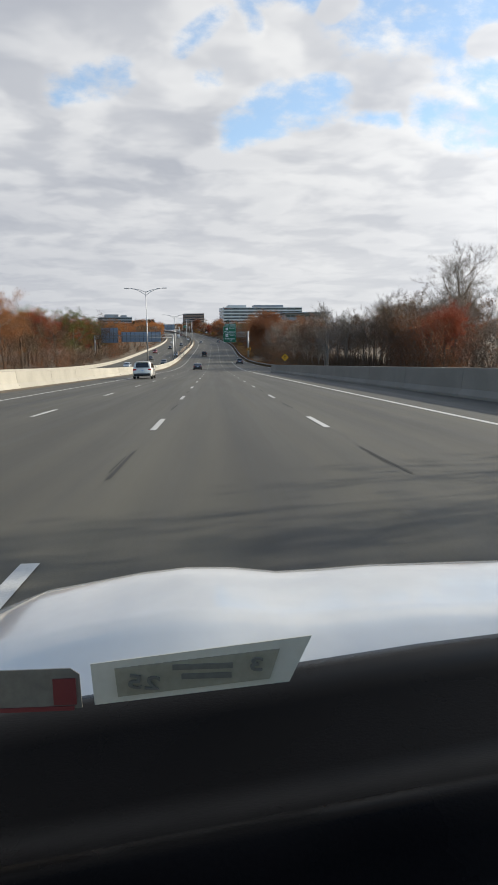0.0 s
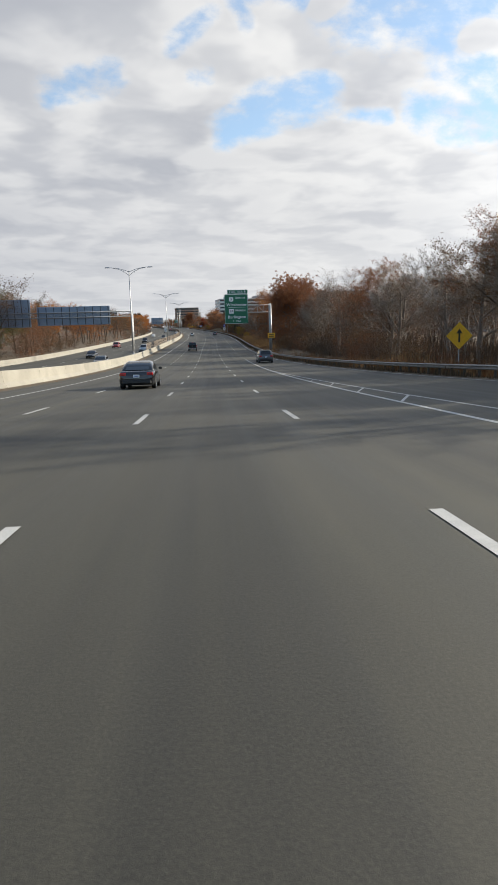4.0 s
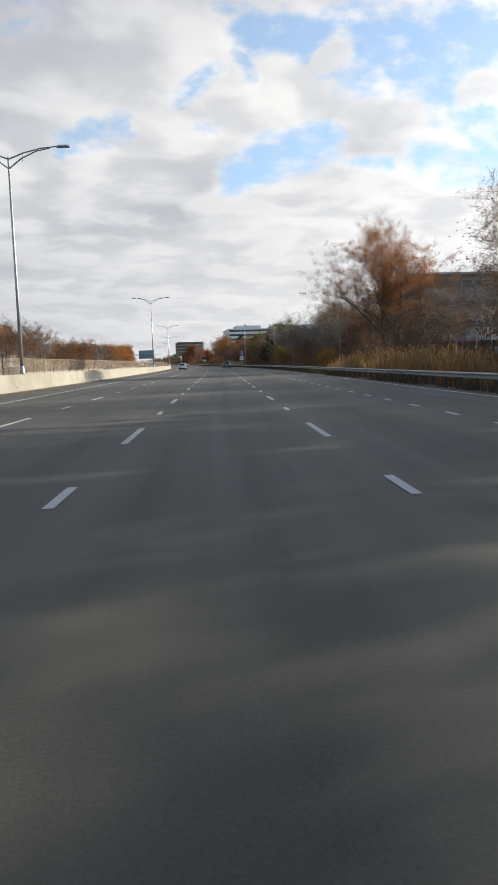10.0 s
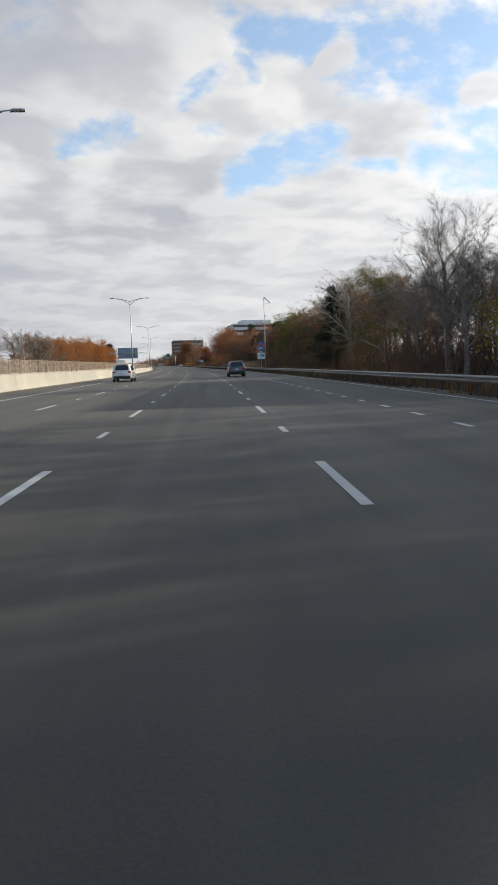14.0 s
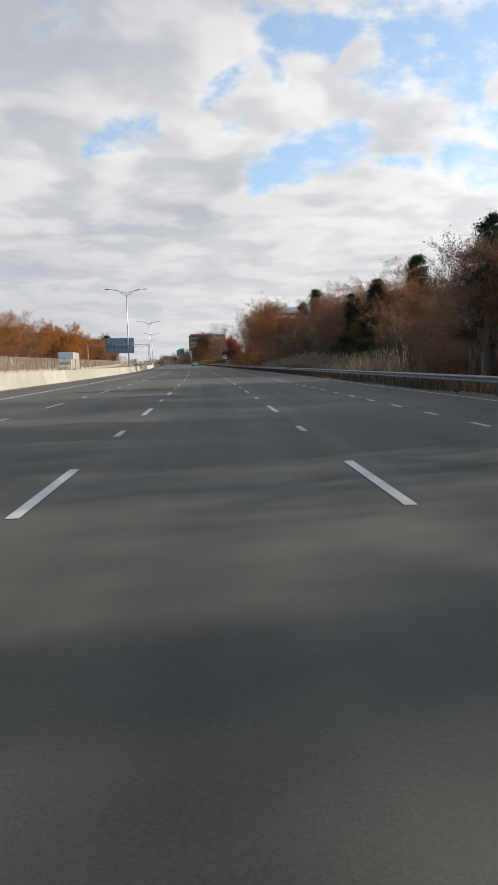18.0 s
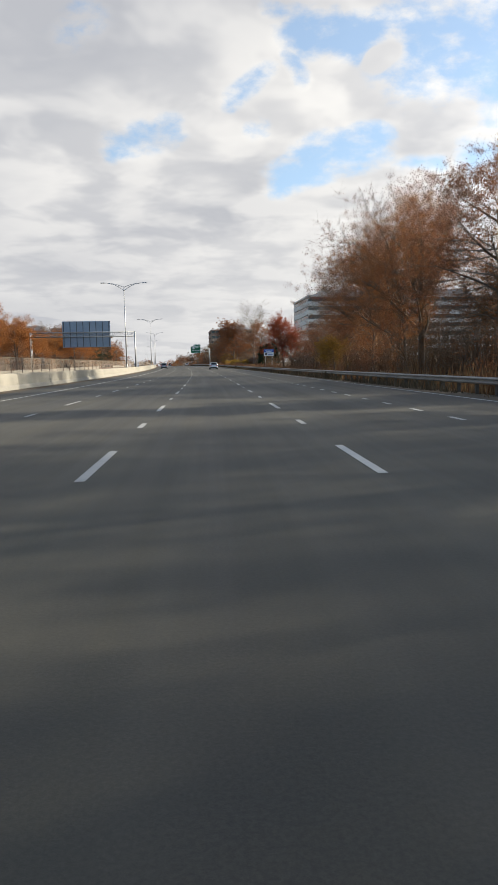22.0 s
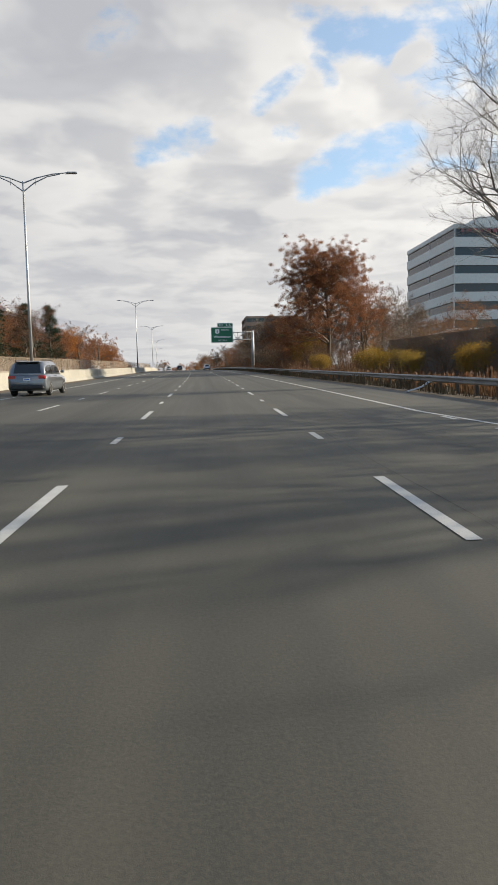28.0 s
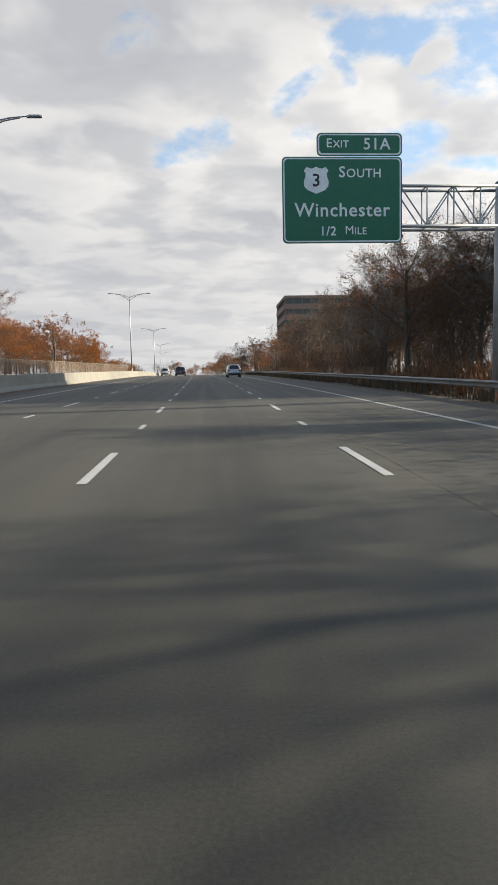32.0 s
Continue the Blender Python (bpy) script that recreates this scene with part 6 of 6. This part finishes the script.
        for y in (-0.32, 0.62):
            part("door_handle", Geo().box(sx * 1.0 - 0.02, sx * 1.0 + 0.02, y - 0.1, y + 0.1, 1.10, 1.15, 0.01).mesh("door_handle", "trim"), ob)
        part("running_board", Geo().box(min(sx * 0.86, sx * 1.03), max(sx * 0.86, sx * 1.03), -0.9, 1.4, 0.40, 0.46, 0.02).mesh("running_board", "trim"), ob)
        part("wheel_arch", Geo().loft([[(sx * (hw + d), -1.95 + math.cos(a) * r, 0.41 + math.sin(a) * r) for a in [math.pi * k / 12 for k in range(13)]] for r, d in ((0.46, -0.06), (0.46, 0.012), (0.53, 0.006))], False, False).mesh("wheel_arch", "trim"), ob)
        part("mud_flap", Geo().box(min(sx * 0.74, sx * 0.99), max(sx * 0.74, sx * 0.99), -2.50, -2.47, 0.24, 0.64).mesh("mud_flap", "rubber"), ob)
        for y in (-1.95, 1.75):
            wheel(ob, sx * 0.86, y, 0.41, 0.28)
    for sx in (-1, 1):
        part("bumper", Geo().loft([[(sx * x, y0 - d, 0.56 + e), (sx * x, y0 - 0.02, 0.54 + e), (sx * x, y0 - 0.02, 0.69), (sx * x, y0 - d + 0.03, 0.70), (sx * x, y0 - d, 0.65)] for x, d, e in ((0.26, 0.20, 0.0), (0.6, 0.19, 0.0), (0.85, 0.16, 0.01), (0.97, 0.10, 0.03), (1.01, 0.02, 0.05))]).mesh("bumper", "chrome"), ob, None, "chrome step bumper")
    step = part("bumper_step", Geo().box(-0.26, 0.26, y0 - 0.18, y0 - 0.02, 0.48, 0.70, 0.02).mesh("bumper_step", "trim"), ob)
    part("bumper_top", Geo().box(-0.93, 0.93, y0 - 0.15, y0 - 0.01, 0.70, 0.735, 0.01).mesh("bumper_top", "trim"), ob)
    pl = part("number_plate", Geo().box(-0.16, 0.16, y0 - 0.195, y0 - 0.18, 0.54, 0.68).mesh("number_plate", "sign_white"), step)
    part("bar", Geo().box(-0.12, 0.12, y0 - 0.20, y0 - 0.196, 0.59, 0.63).mesh("bar", "sign_red"), pl)
    part("hitch", Geo().box(-0.06, 0.06, y0 - 0.25, y0 + 0.1, 0.40, 0.50, 0.01).mesh("hitch", "trim"), ob)
    part("axle", Geo().tube([(-0.8, -1.95, 0.41), (0.8, -1.95, 0.41)], 0.07, 8).mesh("axle", "trim"), ob)
    part("exhaust", Geo().tube([(0.55, -2.4, 0.38), (0.62, -2.75, 0.38)], 0.04, 8).mesh("exhaust", "galv"), ob)
    part("underbody", Geo().box(-0.7, 0.7, y0 + 0.1, y1 - 0.5, 0.40, 0.66).mesh("underbody", "trim"), ob)
    return ob


M["paint_pickup"] = plain("black pickup paint", (0.003, 0.0032, 0.0045), 0.35, 0.0, 0.12)


def box_truck(m, label):
    ob = thing("box_truck", m, label, "truck", "traffic on the opposite road")
    part("box", Geo().box(-1.25, 1.25, -3.6, 2.2, 1.0, 3.7, 0.05).mesh("box", "paint_white"), ob)
    part("cab", Geo().loft([ring(1.1, 0.5, 2.6, 2.3, 0.1), ring(1.1, 0.5, 2.6, 3.3, 0.1), ring(1.05, 0.5, 1.5, 3.9, 0.15), ring(1.0, 0.6, 1.3, 4.6, 0.2)]).mesh("cab", "paint_white"), ob)
    part("windscreen", Geo().quad((-0.9, 3.36, 2.4), (0.9, 3.36, 2.4), (0.95, 3.93, 1.6), (-0.95, 3.93, 1.6)).mesh("windscreen", "car_glass"), ob)
    part("chassis", Geo().box(-0.5, 0.5, -3.5, 4.3, 0.5, 1.0).mesh("chassis", "trim"), ob)
    for sx in (-1, 1):
        for y in (-2.2, 3.4):
            wheel(ob, sx * 1.0, y, 0.45, 0.26)


def build_traffic():
    pickup(stand(265.1, -3.98, 0.0, 0.5, 1, True))
    car("car", stand(67.2, -7.4, 0, 0, 1, True), "white compact SUV in the far lane beside the median", "paint_white", "suv")
    car("car", stand(145.5, -3.9, 0, 0, 1, True), "black sedan ahead on the highway", "paint_black")
    car("car", stand(198, 7.2, 0, 1, 1, True), "grey SUV on the joining ramp", "paint_grey", "suv")
    car("car", stand(440, -7.6, 0, 0, 1, True), "white SUV near the median barrier", "paint_white", "suv")
    car("car", stand(449, 3.9, 0, 0, 1, True), "grey SUV in the outer lane", "paint_grey", "suv")
    car("car", stand(750.5, 3.7, 0, 0, 1, True), "silver SUV in the outer lane", "paint_silver", "suv")
    car("car", stand(787.6, -8.75, 0, 0, 1, True), "slate-grey SUV beside the median barrier", "paint_slate", "suv")
    car("car", stand(950, 3.9, 0, 0, 1, True), "silver car far ahead in the outer lane", "paint_silver", "suv")
    car("car", stand(1010, -7.6, 0, 0, 1, True), "white van-like SUV far ahead", "paint_white", "suv")
    car("car", stand(985, -3.9, 0, 0, 1, True), "black SUV far ahead", "paint_black", "suv")
    rng = random.Random(12)
    paints = ["paint_white", "paint_grey", "paint_black", "paint_silver", "paint_red"]
    for s in (175, 205, 240, 268, 300, 345, 390, 440, 520, 700, 790, 905):
        pt = rng.choice(paints)
        k = rng.choice(["suv", "sedan"])
        car("car", stand(s, rng.choice([-15.5, -19.1, -22.8, -26.4]), 0, 180, 1), pt.split("_")[1] + " " + ("SUV" if k == "suv" else "sedan") + " coming the other way", pt, k, "traffic on the opposite road")
    box_truck(stand(598, -22, 0, 180), "white box truck coming the other way")


build_traffic()


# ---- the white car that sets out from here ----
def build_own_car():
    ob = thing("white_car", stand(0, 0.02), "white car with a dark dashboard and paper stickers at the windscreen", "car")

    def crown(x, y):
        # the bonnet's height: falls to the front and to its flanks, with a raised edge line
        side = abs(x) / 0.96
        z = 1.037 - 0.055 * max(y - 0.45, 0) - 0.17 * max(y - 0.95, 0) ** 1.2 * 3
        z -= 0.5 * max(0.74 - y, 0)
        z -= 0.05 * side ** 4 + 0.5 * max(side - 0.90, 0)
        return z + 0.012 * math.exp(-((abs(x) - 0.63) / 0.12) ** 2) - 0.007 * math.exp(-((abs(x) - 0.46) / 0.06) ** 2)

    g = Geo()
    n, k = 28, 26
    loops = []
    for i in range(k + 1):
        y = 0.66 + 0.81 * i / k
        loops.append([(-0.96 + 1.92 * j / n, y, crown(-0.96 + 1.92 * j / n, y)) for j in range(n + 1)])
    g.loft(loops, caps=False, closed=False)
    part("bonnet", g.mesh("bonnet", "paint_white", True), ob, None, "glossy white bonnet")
    for sx in (-1, 1):
        wing = Geo().loft([[(sx * 0.96, y, crown(0.96, y)), (sx * 0.975, y, crown(0.96, y) - 0.06), (sx * 0.97, y, 0.62), (sx * 0.90, y, 0.30), (sx * 0.80, y, 0.30), (sx * 0.86, y, crown(0.9, y) - 0.08)] for y in (0.35, 0.7, 1.1, 1.47)])
        part("front_wing", wing.mesh("front_wing", "paint_white", True), ob)
        door = Geo().loft([[(sx * 0.90, y, 0.98), (sx * 0.93, y, 0.66), (sx * 0.90, y, 0.28), (sx * 0.84, y, 0.28), (sx * 0.86, y, 0.98)] for y in (-1.0, 0.34)])
        part("door", door.mesh("door", "paint_white"), ob)
        part("rear_wing", Geo().loft([[(sx * 0.90, y, z), (sx * 0.92, y, 0.66), (sx * 0.88, y, 0.28), (sx * 0.80, y, 0.28), (sx * 0.84, y, z)] for y, z in ((-2.85, 0.94), (-1.9, 0.98), (-1.01, 0.98))]).mesh("rear_wing", "paint_white"), ob)
        part("windscreen_pillar", Geo().tube([(sx * 0.84, 0.52, 1.0), (sx * 0.74, 0.05, 1.26), (sx * 0.62, -0.35, 1.46)], 0.035, 8).mesh("windscreen_pillar", "paint_white", True), ob)
        part("rear_pillar", Geo().tube([(sx * 0.62, -1.5, 1.46), (sx * 0.78, -2.2, 0.98)], 0.06, 8).mesh("rear_pillar", "paint_white", True), ob)
        for y in (0.72, -2.0):
            wheel(ob, sx * 0.80, y, 0.33, 0.21)
    part("roof", Geo().loft([[(-0.66, y, z), (-0.4, y, z + 0.05), (0.4, y, z + 0.05), (0.66, y, z), (0.4, y, z + 0.01), (-0.4, y, z + 0.01)] for y, z in ((-0.33, 1.46), (-0.9, 1.50), (-1.55, 1.46))]).mesh("roof", "paint_white", True), ob)
    part("boot", Geo().loft([[(-0.84, y, z), (0.84, y, z), (0.84, y, z - 0.06), (-0.84, y, z - 0.06)] for y, z in ((-2.2, 0.98), (-2.85, 0.92))]).mesh("boot", "paint_white"), ob)
    part("rear_panel", Geo().box(-0.88, 0.88, -2.93, -2.85, 0.30, 0.93, 0.03).mesh("rear_panel", "paint_white"), ob)
    part("front_bumper", Geo().box(-0.88, 0.88, 1.44, 1.56, 0.25, 0.72, 0.05).mesh("front_bumper", "paint_white"), ob)
    part("floor_pan", Geo().box(-0.80, 0.80, -2.8, 1.4, 0.22, 0.30).mesh("floor_pan", "trim"), ob)
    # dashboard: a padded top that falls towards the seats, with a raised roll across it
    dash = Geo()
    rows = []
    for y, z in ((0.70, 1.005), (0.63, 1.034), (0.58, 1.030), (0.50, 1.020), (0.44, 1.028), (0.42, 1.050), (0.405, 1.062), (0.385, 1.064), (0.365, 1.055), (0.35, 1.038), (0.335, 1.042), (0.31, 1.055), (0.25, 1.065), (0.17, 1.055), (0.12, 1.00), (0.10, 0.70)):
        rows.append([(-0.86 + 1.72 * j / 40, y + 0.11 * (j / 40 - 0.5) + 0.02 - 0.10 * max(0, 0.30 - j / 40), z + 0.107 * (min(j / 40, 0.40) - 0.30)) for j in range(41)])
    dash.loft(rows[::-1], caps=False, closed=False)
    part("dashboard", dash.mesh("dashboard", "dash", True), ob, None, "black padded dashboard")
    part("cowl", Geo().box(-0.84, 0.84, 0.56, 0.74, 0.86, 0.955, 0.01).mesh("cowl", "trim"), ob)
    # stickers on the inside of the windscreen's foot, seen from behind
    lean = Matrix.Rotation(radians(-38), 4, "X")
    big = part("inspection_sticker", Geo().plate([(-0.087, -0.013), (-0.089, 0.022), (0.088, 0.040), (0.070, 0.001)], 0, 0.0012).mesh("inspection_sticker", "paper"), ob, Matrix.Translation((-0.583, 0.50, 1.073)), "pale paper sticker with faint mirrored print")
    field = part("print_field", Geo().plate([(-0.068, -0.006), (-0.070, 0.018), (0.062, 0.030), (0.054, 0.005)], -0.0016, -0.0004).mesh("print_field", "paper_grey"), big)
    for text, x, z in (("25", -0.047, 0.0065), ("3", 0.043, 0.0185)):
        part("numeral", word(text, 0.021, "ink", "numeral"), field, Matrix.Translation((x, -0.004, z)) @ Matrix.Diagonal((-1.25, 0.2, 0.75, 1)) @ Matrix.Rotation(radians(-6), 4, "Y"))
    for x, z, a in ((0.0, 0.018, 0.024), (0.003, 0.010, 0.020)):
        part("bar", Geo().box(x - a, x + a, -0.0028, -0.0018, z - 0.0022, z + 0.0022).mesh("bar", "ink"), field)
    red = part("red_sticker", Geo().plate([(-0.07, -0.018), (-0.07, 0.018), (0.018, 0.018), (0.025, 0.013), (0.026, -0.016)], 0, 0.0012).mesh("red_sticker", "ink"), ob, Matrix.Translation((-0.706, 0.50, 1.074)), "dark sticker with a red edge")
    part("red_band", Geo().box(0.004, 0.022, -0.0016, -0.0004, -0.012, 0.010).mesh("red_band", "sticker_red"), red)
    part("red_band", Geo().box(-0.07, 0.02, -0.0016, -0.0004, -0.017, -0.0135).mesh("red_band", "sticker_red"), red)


M["dash"] = surface("black dashboard vinyl", (0.001, 0.001, 0.0012), (0.0022, 0.0022, 0.0026), 0.28, scale=8, fine=400, bump=0.04)
M["dash"].node_tree.nodes["Principled BSDF"].inputs["Specular IOR Level"].default_value = 0.03
M["paper"] = surface("sticker paper", (0.46, 0.43, 0.35), (0.54, 0.51, 0.43), 0.6, scale=12, fine=80, bump=0.0)
M["paper_grey"] = surface("printed sticker field", (0.22, 0.20, 0.145), (0.29, 0.265, 0.20), 0.6, scale=30, fine=120, bump=0.0)
M["ink"] = surface("dark printing ink", (0.10, 0.095, 0.08), (0.16, 0.15, 0.125), 0.6, scale=40, fine=120, bump=0.0)
M["sticker_red"] = plain("sticker red", (0.13, 0.022, 0.022), 0.6)
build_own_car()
